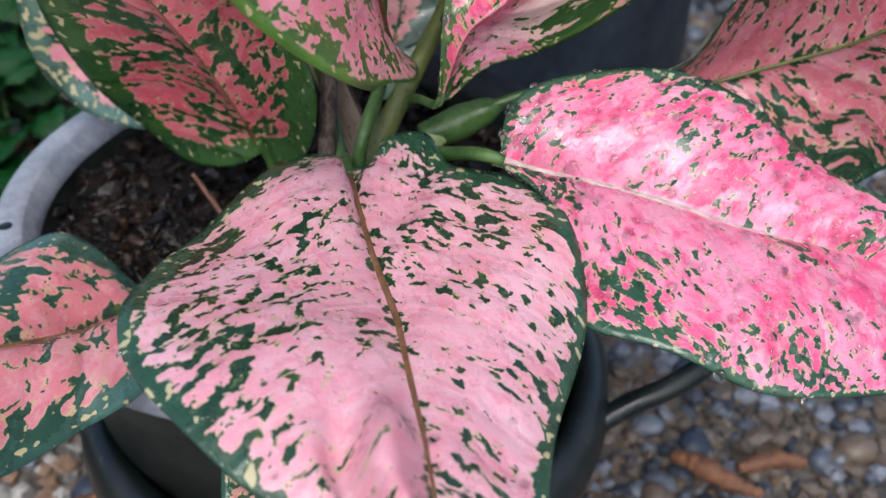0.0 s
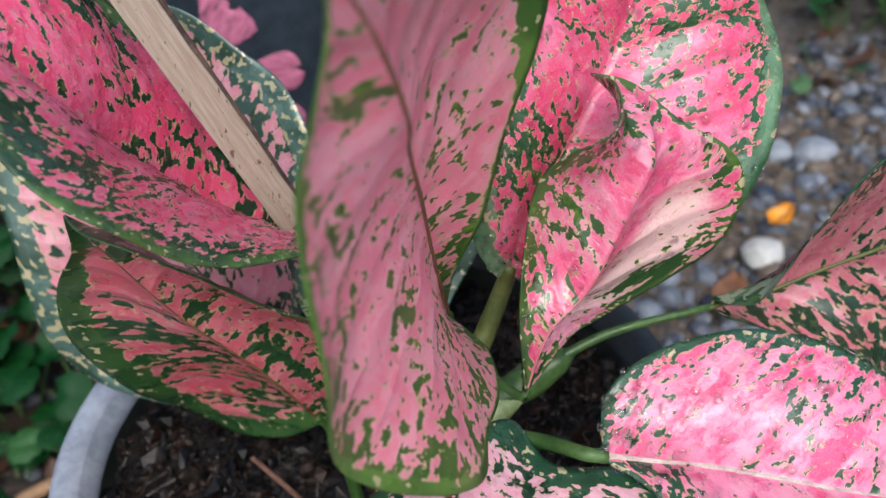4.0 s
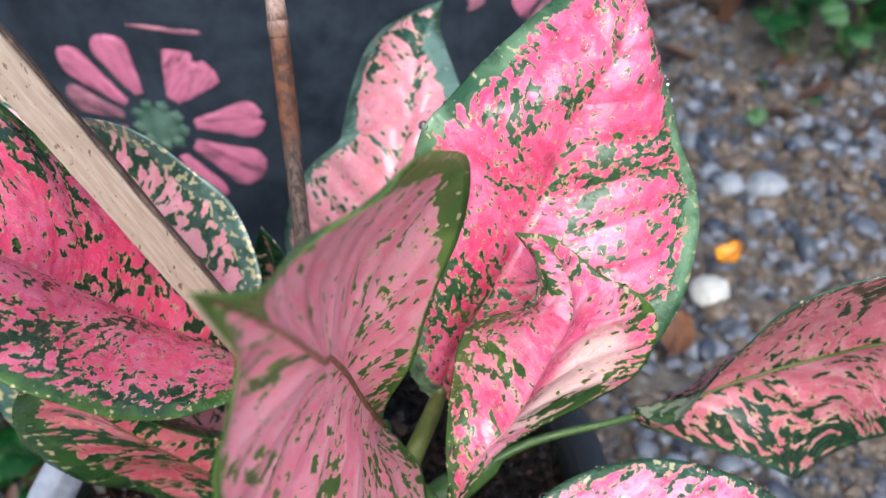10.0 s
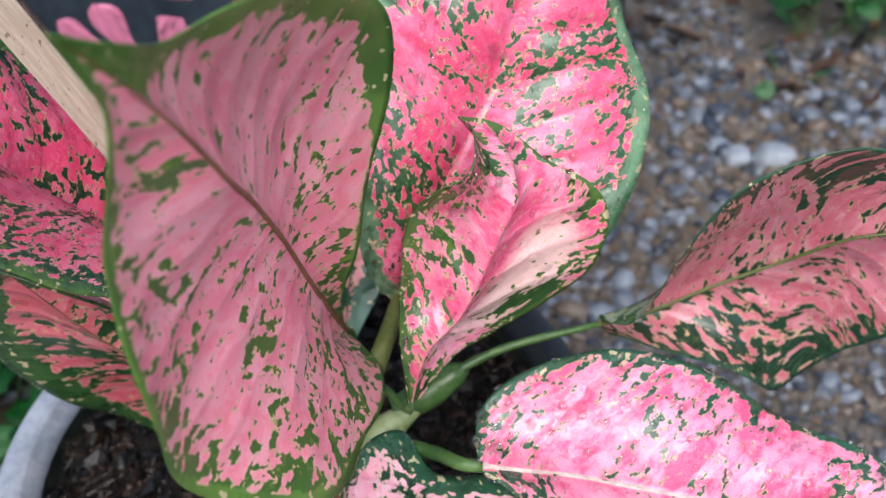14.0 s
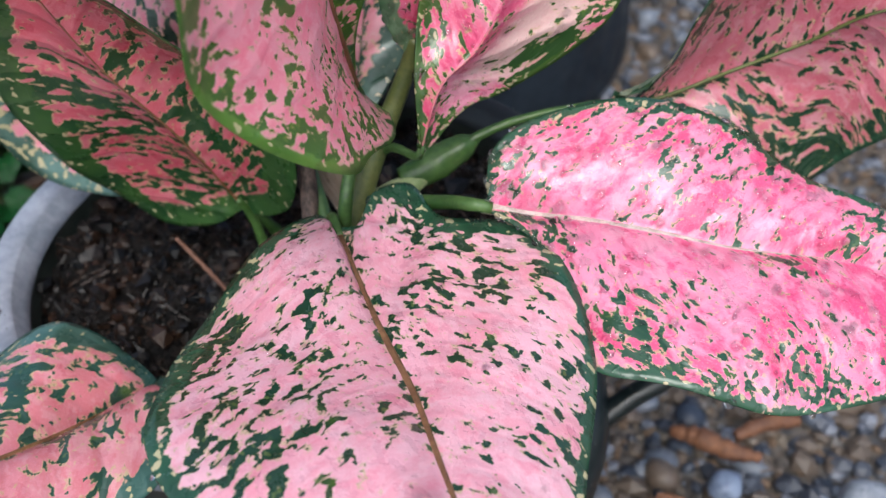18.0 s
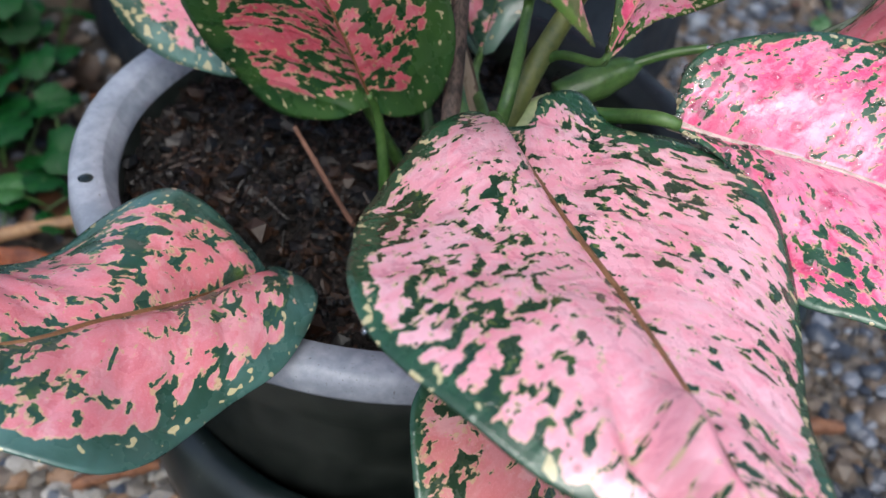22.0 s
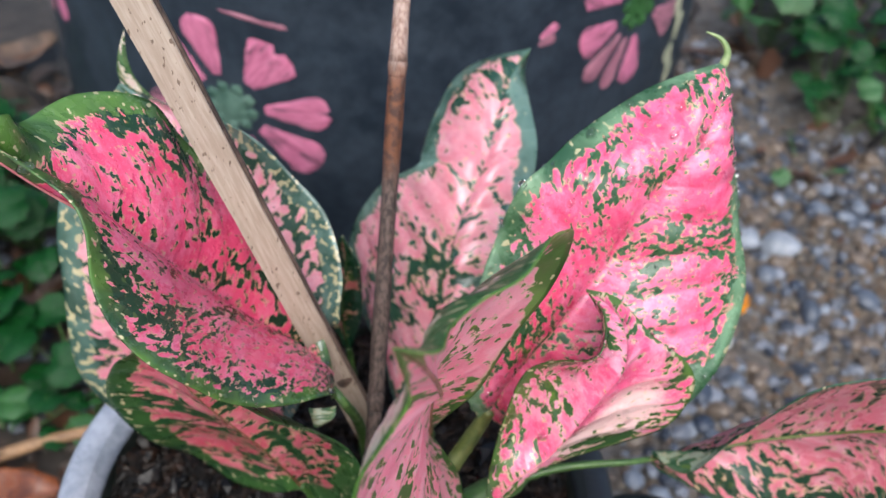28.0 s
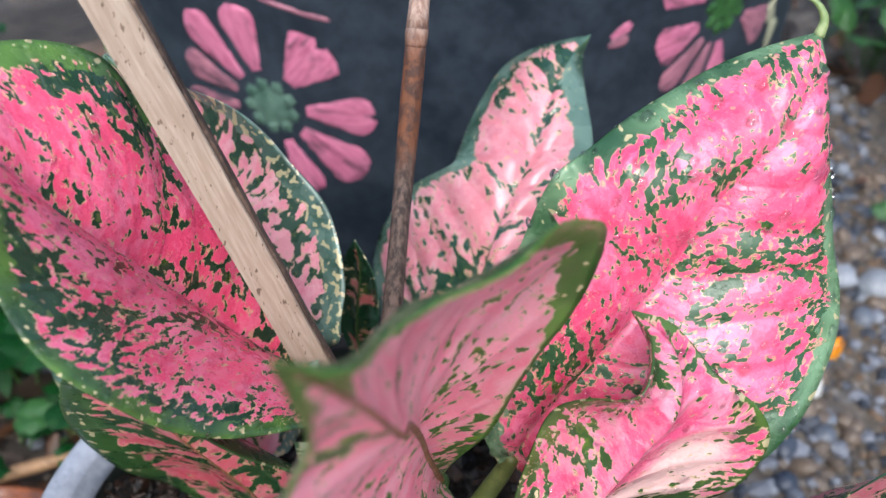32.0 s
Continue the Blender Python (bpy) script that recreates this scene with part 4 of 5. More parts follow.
near_edge = [(-2.0, 21.3, 24.2), (-3.3, 22.2, 25.1), (-4.9, 22.6, 25.8), (-6.2, 22.6, 26.2), (-6.8, 21.8, 25.9), (-6.9, 20.4, 25.2), (-6.7, 18.8, 24.2), (-6.3, 17.2, 23.2), (-5.9, 15.9, 22.4), (-4.6, 14.3, 21.1), (-2.2, 13.2, 19.8)]
far_edge = [(-1.6, 21.4, 24.2), (-0.2, 22.1, 24.2), (1.6, 21.8, 23.5), (2.7, 20.5, 22.4), (3.1, 18.8, 21.3), (2.9, 17.6, 20.8), (2.0, 16.4, 20.3), (0.4, 14.8, 19.9), (-2.2, 13.2, 19.8)]
CURVES["L13"] = (mid_line, near_edge, far_edge)

plant = thing("foliage_plant", "potted foliage plant with pink leaves flecked and edged in dark green", "plant", (-0.035, 0.345, 0.19))
PLANT_INV = Matrix.Translation((0.035, -0.345, -0.19))
NU, NV = 96, 24
BLADES = {}


def leaf(key, material, rib_material, label, bulge=(0.006, 0.006), wave=0.002, rib=0.0016, lifted=1.0, foot=None, reach=0.02, stalk=0.0027, bow=None, stalk_material="stem", under=None, fold=None, sink=0.0, lobe=0.0, press=0.7, quilt=0.0012, fade=0.72):
    """A blade spread between its midrib and two margins, with its rib and stalk. bulge: the arch of each half."""
    mid, ea, eb = (np.array(c) * 0.01 for c in CURVES[key])
    ts = np.linspace(0, 1, NU + 1) ** 1.0
    M, A, B = spline(mid, ts), spline(ea, ts), spline(eb, ts)
    A[0], B[0] = M[0], M[0]
    A[-1], B[-1] = M[-1], M[-1]
    nor = np.cross(np.gradient(M, axis=0), B - A)
    nor /= np.linalg.norm(nor, axis=1)[:, None] + 1e-9
    k = np.ones(9) / 9
    nor = np.stack([np.convolve(np.pad(nor[:, i], 4, mode="edge"), k, "valid") for i in range(3)], 1)
    nor /= np.linalg.norm(nor, axis=1)[:, None] + 1e-9
    nor *= lifted
    seg = np.r_[0, np.cumsum(np.linalg.norm(np.diff(M, axis=0), axis=1))]
    run = np.gradient(M, axis=0)
    run /= np.linalg.norm(run, axis=1)[:, None] + 1e-9
    rng = random.Random(key)
    ph = rng.uniform(0, 6.28)
    top, metric, place, inset = [], [], [], []
    for i in range(NU + 1):
        wa, wb = np.linalg.norm(A[i] - M[i]), np.linalg.norm(B[i] - M[i])
        for j in range(-NV, NV + 1):
            q = j / NV
            E, w, b = (A[i], wa, bulge[0]) if q < 0 else (B[i], wb, bulge[1])
            f = abs(q)
            ease = min(1.0, w / 0.03)
            up = b * ease * 4 * f * (1 - f) * (0.6 + 0.8 * (1 - f)) / 1.2
            slide = seg[i] + (E - M[i]) @ run[i] * f * 0.6
            vein = slide - 0.75 * f * w
            up += quilt * ease * math.sin(math.pi * min(1.0, f * 1.05)) ** 0.7 * (abs(math.sin(175 * vein)) ** 0.55 - 0.6)
            up += ease * 0.0009 * noise.noise(Vector((vein * 110, f * w * 22, ph))) * math.sin(math.pi * min(1, f * 1.1))
            up += min(1.0, f * w / 0.008) * ease * 0.0016 * noise.noise(Vector((seg[i] * 34, f * w * 40 * (1 if q > 0 else -1), ph + 5)))
            up += wave * ease * f**3 * math.sin(seg[i] * 95 + ph + (1.3 if q < 0 else 0))
            up += 0.0006 * ease * (1 - math.exp(-((f * w / 0.004) ** 2)))
            if lobe and q > 0:
                up += lobe * math.exp(-((ts[i] / 0.16) ** 2)) * f**1.6 * ease
                up -= 0.45 * lobe * math.exp(-(((ts[i] - 0.20) / 0.04) ** 2)) * min(1.0, 2.5 * f) * ease
            if fold and q < 0:
                # a crease that runs out from the midrib, the strip beside the rib puffed up
                on = 1 / (1 + math.exp(-(ts[i] - fold[0] - 0.02) * 60)) * min(1.0, w / 0.02)
                at = fold[1] + fold[2] * max(0.0, ts[i] - fold[0])
                d = f - at
                up += fold[3] * on * (math.exp(-(((d + 0.03) / (0.55 * at)) ** 2)) if d < -0.03 else math.exp(-(((d + 0.03) / 0.05) ** 2)))
                up -= 0.8 * fold[3] * on * math.exp(-(((d - 0.10) / 0.08) ** 2))
            top.append(M[i] + (E - M[i]) * f + nor[i] * up)
            metric.append((slide, f * w * (1 if q > 0 else -1)))
            place.append((i / NU, (q + 1) / 2))
            inset.append(((1 - f) * w, 0.0))
    top = np.array(top)
    thick = 0.0007 * np.repeat(nor, 2 * NV + 1, axis=0)
    verts = np.concatenate([top, top - thick])
    w = 2 * NV + 1
    off = len(top)
    faces = []
    for i in range(NU):
        for j in range(2 * NV):
            a = i * w + j
            faces.append((a, a + 1, a + w + 1, a + w))
            faces.append((off + a, off + a + w, off + a + w + 1, off + a + 1))
    for i in range(NU):
        for j in (0, 2 * NV):
            a = i * w + j
            quad = (a, a + w, off + a + w, off + a)
            faces.append(quad if j == 0 else quad[::-1])
    blade = mesh_object("leaf", verts, faces, material, plant, label, uvs={"metric": metric * 2, "place": place * 2, "inset": inset * 2})
    blade.matrix_parent_inverse = PLANT_INV
    if under:
        blade.data.materials.append(under)
        blade.data.polygons.foreach_set("material_index", [1 - k % 2 if k < 4 * NU * NV else 0 for k in range(len(blade.data.polygons))])
    # rib, raised on both faces
    r = rib * (1 - fade * ts ** (1.5 if fade < 0.8 else 0.7)) + 0.0001
    v, f = tube(M[:-1] - nor[:-1] * (press * rib + sink * ts[:-1, None] ** 1.5), r[:-1], 8)
    mesh_object("midrib", v, f, MAT[rib_material], blade)
    if foot is not None:
        foot = np.array(foot) * 0.01
        aim = M[0] - (M[4] - M[0]) / (np.linalg.norm(M[4] - M[0]) + 1e-9) * reach
        pts = [foot, *([np.array(b_) * 0.01 for b_ in bow] if bow else [foot * 0.45 + aim * 0.55]), aim * 0.4 + M[0] * 0.6, M[2]]
        path = spline(pts, np.linspace(0, 1, 24))
        v, f = tube(path, np.linspace(stalk * 1.25, max(rib, stalk * 0.6), 24), 12)
        mesh_object("leaf_stalk", v, f, MAT[stalk_material], blade)
    BLADES[key] = blade
    return blade


DARK, EDGE = (0.0095, 0.042, 0.019), (0.022, 0.090, 0.045)
LIME = (0.085, 0.19, 0.035)
UNDER = leaf_material("leaf_upright_back", (0.76, 0.74, 0.64), (0.72, 0.66, 0.56), (0.045, 0.13, 0.055), (0.06, 0.17, 0.06), 0.40, 1.0, 1.6, 0.4, 0.6, seed=13.0, mottle=0.1, lean=0.03, thin=0.45, lop=-0.85, spots=((0.5, 0.1, 0.7, 0.5, -0.10),))
CROWN = (-3.7, 33.0, 25.5)
leaf("L1", leaf_material("leaf_front", (0.78, 0.44, 0.52), (0.75, 0.32, 0.40), DARK, EDGE, 0.075, 1.05, 1.15, 0.2, 0.6, seed=1.0, lean=0.02, mottle=0.25, yellow=0.6, narrow=-0.6, edge=0.010, calm=0.012, flank=0.005, core=0.35, wet=0.5, coat=0.35, spots=((0.46, 0.22, 0.36, 0.22, 0.022), (0.66, 0.32, 0.09, 0.05, 0.03), (0.78, 0.22, 0.08, 0.06, 0.03), (0.10, 0.62, 0.14, 0.22, 0.04))), "rib_brown", "broad pale pink leaf with dark green flecks and margin", foot=CROWN, bow=[(-3.6, 32.6, 28.0)], rib=0.0018, press=0.35, fold=(0.565, 0.18, 1.5, 0.010), bulge=(0.006, 0.001), lobe=0.009, quilt=0.0015)
leaf("L2", leaf_material("leaf_left", (0.66, 0.27, 0.33), (0.61, 0.18, 0.22), (0.018, 0.066, 0.046), (0.06, 0.155, 0.14), 0.20, 0.8, 1.1, 0.34, 0.4, seed=2.0, lean=0.05, mottle=0.25, yellow=0.5, edge=0.03, flank=0.007, core=0.5, coat=0.55), "rib_brown", "low salmon pink leaf with a wide bluish green margin", foot=(-12.2, 31.6, 19.0), reach=0.003, rib=0.0022, press=0.4, quilt=0.002)
leaf("L3", leaf_material("leaf_right", (0.80, 0.28, 0.43), (0.75, 0.08, 0.22), (0.014, 0.065, 0.03), EDGE, 0.015, 1.4, 1.2, 0.12, 0.5, gloss=0.30, seed=3.0, lean=0.035, mottle=0.36, coat=0.28, wet=1.0, yellow=0.4, calm=0.0, edge=0.004), "rib_dusty", "wet hot pink leaf with a dusty pale midrib and green margin", foot=(-2.6, 34.2, 25.6), bow=[(-1.2, 33.0, 28.6), (0.5, 31.2, 30.0)], rib=0.0023, reach=0.008, sink=0.0003, press=0.25, fade=0.9, quilt=0.0016, lifted=-1.0)
leaf("L4", leaf_material("leaf_far_right", (0.60, 0.20, 0.26), (0.54, 0.13, 0.18), DARK, EDGE, 0.16, 1.25, 1.9, 0.14, 0.3, seed=4.0, lean=0.04, flank=0.006), "stem_dull", "outward pink leaf with fine dark green streaks and a curled base", foot=(-2.4, 34.4, 27.3), bow=[(0.2, 35.2, 28.7), (3.6, 35.9, 29.85)], rib=0.0009, stalk=0.0021, sink=0.0012)
leaf("L5", leaf_material("leaf_low_left", (0.60, 0.155, 0.20), (0.55, 0.09, 0.13), (0.018, 0.062, 0.022), (0.045, 0.115, 0.028), 0.24, 1.15, 1.7, 0.46, 0.35, seed=5.0, lean=0.03, mottle=0.1, yellow=0.3, thin=0.25, edge=0.02, calm=-0.01), "rib_brown", "dull red leaf heavily streaked with green, green margin", foot=(-7.0, 36.2, 19.5), rib=0.0005)
leaf("L6", leaf_material("leaf_high_left", (0.76, 0.155, 0.29), (0.72, 0.065, 0.17), DARK, LIME, 0.195, 1.3, 0.9, 0.24, 0.5, seed=6.0, lean=0.06, mottle=0.12, wet=0.6, yellow=0.5, tip=0.022, edge=0.015, calm=0.0), "rib_pink", "large hot pink leaf mottled dark green, propped on the stake", foot=CROWN, bow=[(-4.9, 38.0, 29.0)], rib=0.0009, sink=0.0005)
leaf("L7", leaf_material("leaf_back_left", (0.81, 0.38, 0.45), (0.77, 0.26, 0.35), (0.014, 0.055, 0.034), (0.11, 0.22, 0.185), 0.17, 0.7, 0.85, 0.38, 1.1, seed=7.0, lean=0.05, coat=0.6, thin=0.3), "stem", "dark green leaf with pale pink blotches behind the stake", foot=(-5.4, 40.5, 19.5), rib=0.0006, sink=0.001)
leaf("L9", leaf_material("leaf_back", (0.74, 0.34, 0.40), (0.68, 0.22, 0.27), (0.016, 0.062, 0.036), (0.13, 0.23, 0.185), 0.23, 0.85, 1.3, 0.34, 0.2, seed=8.0, lean=0.05, thin=0.24, coat=0.4, flank=0.006, core=0.5, tip=0.004), "stem", "upright salmon leaf with grey green margin before the drum", foot=CROWN, bow=[(-3.2, 36.5, 26.0)], rib=0.0008, sink=0.0002, quilt=0.003, lifted=-1.0)
leaf("L10", leaf_material("leaf_high_right", (0.77, 0.17, 0.32), (0.74, 0.07, 0.18), (0.022, 0.082, 0.030), (0.17, 0.31, 0.17), 0.185, 1.35, 0.9, 0.26, 0.4, gloss=0.32, seed=9.0, lean=0.05, mottle=0.08, coat=0.05, yellow=0.5, wet=0.8, edge=0.02, calm=0.0), "rib_pink", "tall hot pink leaf with small green flecks and a thin curled tip", foot=CROWN, bow=[(-2.2, 34.6, 29.0)], rib=0.0005, stalk=0.0046, stalk_material="stem_dull", sink=0.0001, quilt=0.0022, lifted=-1.0)
leaf("L11", leaf_material("leaf_curled", (0.72, 0.25, 0.37), (0.68, 0.08, 0.20), (0.022, 0.075, 0.015), (0.065, 0.14, 0.02), 0.14, 1.2, 1.1, 0.08, 0.7, gloss=0.24, seed=10.0, lean=0.04, mottle=0.3, coat=0.2, yellow=0.6, cream_at=(0.38, 0.78, 0.22, 0.17), wet=0.8, edge=0.015, lop=2.0), "rib_pink", "curled pink leaf fading to cream, wet, with green flecks", foot=CROWN, bow=[(-2.7, 34.3, 28.0), (-1.4, 34.9, 30.0)], rib=0.0003, reach=0.003, stalk=0.0022)
leaf("L12", leaf_material("leaf_upright", (0.88, 0.35, 0.44), (0.85, 0.23, 0.33), (0.042, 0.12, 0.018), (0.10, 0.235, 0.035), 0.17, 1.15, 1.0, 0.26, 0.2, seed=11.0, lop=-0.5, lean=0.05, mottle=0.25, yellow=0.5, narrow=0.85, thin=0.4, coat=0.03, gloss=0.4, edge=0.0, spots=((0.35, 0.85, 0.4, 0.4, -0.04),)), "rib_brown", "upright pink leaf with green dashes and a yellow green margin", foot=CROWN, bow=[(-3.0, 33.2, 29.5)], under=UNDER, rib=0.0013, press=0.0, bulge=(0.006, 0.011))
leaf("L13", leaf_material("leaf_under", (0.62, 0.25, 0.27), (0.58, 0.20, 0.20), (0.010, 0.040, 0.018), EDGE, 0.235, 1.0, 0.9, 0.16, 0.2, seed=12.0, lean=0.04), "rib_brown", "salmon leaf hanging low over the side of the pot", foot=(-3.4, 32.4, 19.8), bow=[(-2.6, 27.0, 24.4)], rib=0.0011)


def curl(parent, one, two, puff, material, label, name="leaf_curl"):
    """A turned-over bit of blade between two edges (cm), puffed towards the viewer's side."""
    ts = np.linspace(0, 1, 19)
    a, b = spline(np.array(one) * 0.01, ts), spline(np.array(two) * 0.01, ts)
    verts, metric, inset = [], [], []
    for i in range(19):
        w = np.linalg.norm(b[i] - a[i])
        for j in range(11):
            q = j / 10
            out = np.array((-0.1, -0.8, 0.55)) * puff * 4 * q * (1 - q) * min(1.0, w / 0.006)
            verts.append(a[i] + (b[i] - a[i]) * q + out)
            metric.append((ts[i] * 0.03, (q - 0.5) * w))
            inset.append((min(q, 1 - q) * w, 0.0))
    verts = np.array(verts)
    off = len(verts)
    verts = np.concatenate([verts, verts + np.array((0.0001, 0.0006, -0.0004))])
    faces = []
    for i in range(18):
        for j in range(10):
            k = i * 11 + j
            faces.append((k, k + 1, k + 12, k + 11))
            faces.append((off + k, off + k + 11, off + k + 12, off + k + 1))
        for j in (0, 10):
            k = i * 11 + j
            faces.append((k, k + 11, off + k + 11, off + k))
    return mesh_object(name, verts, faces, material, parent, label, uvs={"metric": metric * 2, "place": metric * 2, "inset": inset * 2})


CURVES["L8"] = ([(-5.8, 45.0, 27.6), (-6.1, 45.0, 30.4), (-6.0, 45.0, 32.5), (-5.9, 45.0, 34.5), (-6.1, 45.0, 35.8)], [(-5.9, 45.0, 27.6), (-6.9, 45.6, 29.8), (-7.0, 45.7, 32.0), (-6.7, 45.6, 34.0), (-6.1, 45.0, 35.8)], [(-5.7, 45.0, 27.6), (-5.3, 44.4, 30.2), (-5.1, 44.4, 32.3), (-5.3, 44.5, 34.4), (-6.1, 45.0, 35.8)])
leaf("L8", leaf_material("leaf_small", (0.62, 0.22, 0.22), (0.56, 0.15, 0.15), DARK, EDGE, 0.42, 0.9, 1.2, 0.16, 0.3, seed=16.0, lean=0.05), "stem", "small dark green and salmon leaf behind the stake", foot=(-4.6, 42.0, 20.2), rib=0.0006)
PALE_BACK = leaf_material("leaf_pale_back", (0.42, 0.50, 0.36), (0.34, 0.42, 0.28), (0.06, 0.15, 0.07), (0.10, 0.20, 0.09), 0.3, 1.0, 1.5, 0.06, 0.2, seed=14.0, mottle=0.1, lean=0.0)
CREAM_TIP = leaf_material("leaf_cream_tip", (0.78, 0.72, 0.62), (0.74, 0.62, 0.54), (0.05, 0.13, 0.05), (0.10, 0.20, 0.07), 0.2, 1.2, 1.5, 0.03, 0.2, seed=15.0, mottle=0.1, lean=0.02)
curl(BLADES["L4"], [(8.2, 36.6, 30.2), (9.2, 36.1, 30.9), (10.0, 35.2, 32.2), (10.4, 34.35, 34.0)], [(8.2, 36.6, 30.2), (8.5, 35.2, 31.0), (9.0, 34.1, 32.1), (10.4, 34.35, 34.0)], 0.0012, PALE_BACK, "pale turned-over edge")
curl(BLADES["L6"], [(-7.31, 35.98, 34.21), (-7.16, 35.63, 33.93), (-7.05, 35.37, 33.73)], [(-6.17, 36.1, 34.2), (-6.2, 35.77, 33.95), (-6.75, 35.42, 33.75)], 0.002, PALE_BACK, "pale turned-under lobe")
curl(BLADES["L7"], [(-15.92, 48.3, 41.3), (-16.04, 48.3, 42.5), (-15.8, 48.3, 43.6), (-15.46, 48.3, 44.5)], [(-14.3, 48.2, 40.7), (-15.25, 48.2, 42.0), (-15.5, 48.2, 43.18), (-15.45, 48.3, 44.54)], 0.002, CREAM_TIP, "curled cream leaf tip", "leaf_tip")


def build_trunk():
    path = spline([(-0.036, 0.345, 0.185), (-0.037, 0.338, 0.225), (-0.037, 0.329, 0.262)], np.linspace(0, 1, 14))
    v, f = tube(path, np.linspace(0.011, 0.0075, 14), 16)
    mesh_object("stem", v, f, MAT["stem"], plant, "thick green main stem").matrix_parent_inverse = PLANT_INV
    # pale sheath round the foot of the outer stalks, and the pointed green one that leaves it
    path = spline([(-0.034, 0.332, 0.260), (-0.023, 0.340, 0.272), (-0.010, 0.345, 0.281), (0.001, 0.348, 0.285)], np.linspace(0, 1, 18))
    v, f = tube(path, np.r_[np.linspace(0.0055, 0.0078, 10), np.linspace(0.0076, 0.0028, 8)], 16)
    mesh_object("sheath", v, f, MAT["stem_pale"], plant, "pale green leaf sheath").matrix_parent_inverse = PLANT_INV
    path = spline([(-0.008, 0.350, 0.283), (0.004, 0.3525, 0.287), (0.015, 0.356, 0.2905), (0.026, 0.3575, 0.295)], np.linspace(0, 1, 18))
    v, f = tube(path, np.r_[np.linspace(0.0056, 0.0072, 8), np.linspace(0.0072, 0.0056, 6), np.linspace(0.0048, 0.0006, 4)], 16)
    mesh_object("sheath", v, f, MAT["stem"], plant, "pointed green leaf sheath").matrix_parent_inverse = PLANT_INV
    # the drawn-out tip of the tall blade
    path = spline([(0.0865, 0.4225, 0.4735), (0.0872, 0.4240, 0.4785), (0.0842, 0.4260, 0.4828), (0.0785, 0.4280, 0.4846)], np.linspace(0, 1, 16))
    v, f = tube(path, np.linspace(0.0019, 0.0004, 16), 8)
    mesh_object("leaf_tip", v, f, MAT["stem_pale"], plant, "thin curled pale leaf tip").matrix_parent_inverse = PLANT_INV


build_trunk()


# ---- stake and stick ----
def build_stake():
    root = thing("wooden_stake", "flat pale bamboo stake with a dark edge, stuck in the soil", "stake", (-0.021, 0.41, 0.185))
    a, b = np.array((-0.015, 0.395, 0.185)), np.array((-0.158, 0.374, 0.63))
    d = (b - a) / np.linalg.norm(b - a)
    side = np.cross(d, (0.25, -1.0, 0.15))
    side /= np.linalg.norm(side)
    nrm = np.cross(side, d)
    inv = Matrix.Translation((0.021, -0.41, -0.185))
    rng = random.Random(2)
    for name, x0, x1, material, label in (("board", -0.0060, 0.0054, MAT["board"], "pale split bamboo face"), ("dark_edge", 0.0054, 0.0068, MAT["bark"], "narrow dark brown edge")):
        bm = bmesh.new()
        rows = []
        for i in range(41):
            p = a + (b - a) * i / 40
            t, w0, w1 = 0.0028, x0 + rng.uniform(-1, 1) * 0.00012, x1 + rng.uniform(-1, 1) * 0.0002
            back = 0.0 if name == "board" else 0.0012
            ring = [(w0, -t + back), (w1 - 0.0003, -t + back), (w1, -t + back + 0.0006), (w1, t), (w0, t), (w0 - 0.0003, 0)]
            rows.append([bm.verts.new(p + side * x - nrm * y) for x, y in ring])
        for r0, r1 in zip(rows, rows[1:]):
            for k in range(6):
                bm.faces.new((r0[k], r0[(k + 1) % 6], r1[(k + 1) % 6], r1[k]))
        bm.faces.new(rows[0][::-1])
        bm.faces.new(rows[-1])
        bmesh.ops.recalc_face_normals(bm, faces=bm.faces)
        part(name, bm, material, root, label, smooth=False).matrix_parent_inverse = inv
    # knot where the cane was jointed
    c = a + (b - a) * 0.318
    rings = []
    for i in range(7):
        u = math.pi * i / 12
        for k in range(16):
            w = 2 * math.pi * k / 16
            r = math.cos(u) * (1 + 0.15 * math.sin(3 * w + 1))
            rings.append(c + side * (0.0012 + 0.0036 * r * math.cos(w)) + d * 0.0030 * r * math.sin(w) + nrm * (0.0026 + 0.0011 * math.sin(u)))
    faces = [(i * 16 + k, i * 16 + (k + 1) % 16, i * 16 + 16 + (k + 1) % 16, i * 16 + 16 + k) for i in range(6) for k in range(16)]
    mesh_object("knot", rings, faces, MAT["bark"], root, "dark brown cane knot").matrix_parent_inverse = inv


build_stake()


def build_stick():
    root = thing("brown_stick", "thin weathered brown cane stick standing in the potting soil", "stick", (-0.052, 0.310, 0.185))
    inv = Matrix.Translation((0.052, -0.310, -0.185))
    a, b = np.array((-0.052, 0.310, 0.185)), np.array((-0.026, 0.565, 0.67))
    cuts = (0.0, 0.28, 0.55, 0.83, 1.0)
    for lo, hi in zip(cuts, cuts[1:]):
        ts = np.linspace(lo, hi, 20)
        rad = 0.0036 + 0.0002 * np.sin(ts * 40) + 0.0004 * np.exp(-(((ts - lo) / 0.012) ** 2))
        v, f = tube(a + (b - a) * ts[:, None], rad, 14)
        mesh_object("cane_segment", v, f, MAT["cane"], root).matrix_parent_inverse = inv
    for at in cuts[1:-1]:
        ts = np.linspace(at - 0.008, at + 0.008, 9)
        v, f = tube(a + (b - a) * ts[:, None], 0.0037 + 0.0004 * np.exp(-(((ts - at) / 0.004) ** 2)), 14)
        mesh_object("cane_node", v, f, MAT["cane"], root, "raised ring on the cane").matrix_parent_inverse = inv


build_stick()


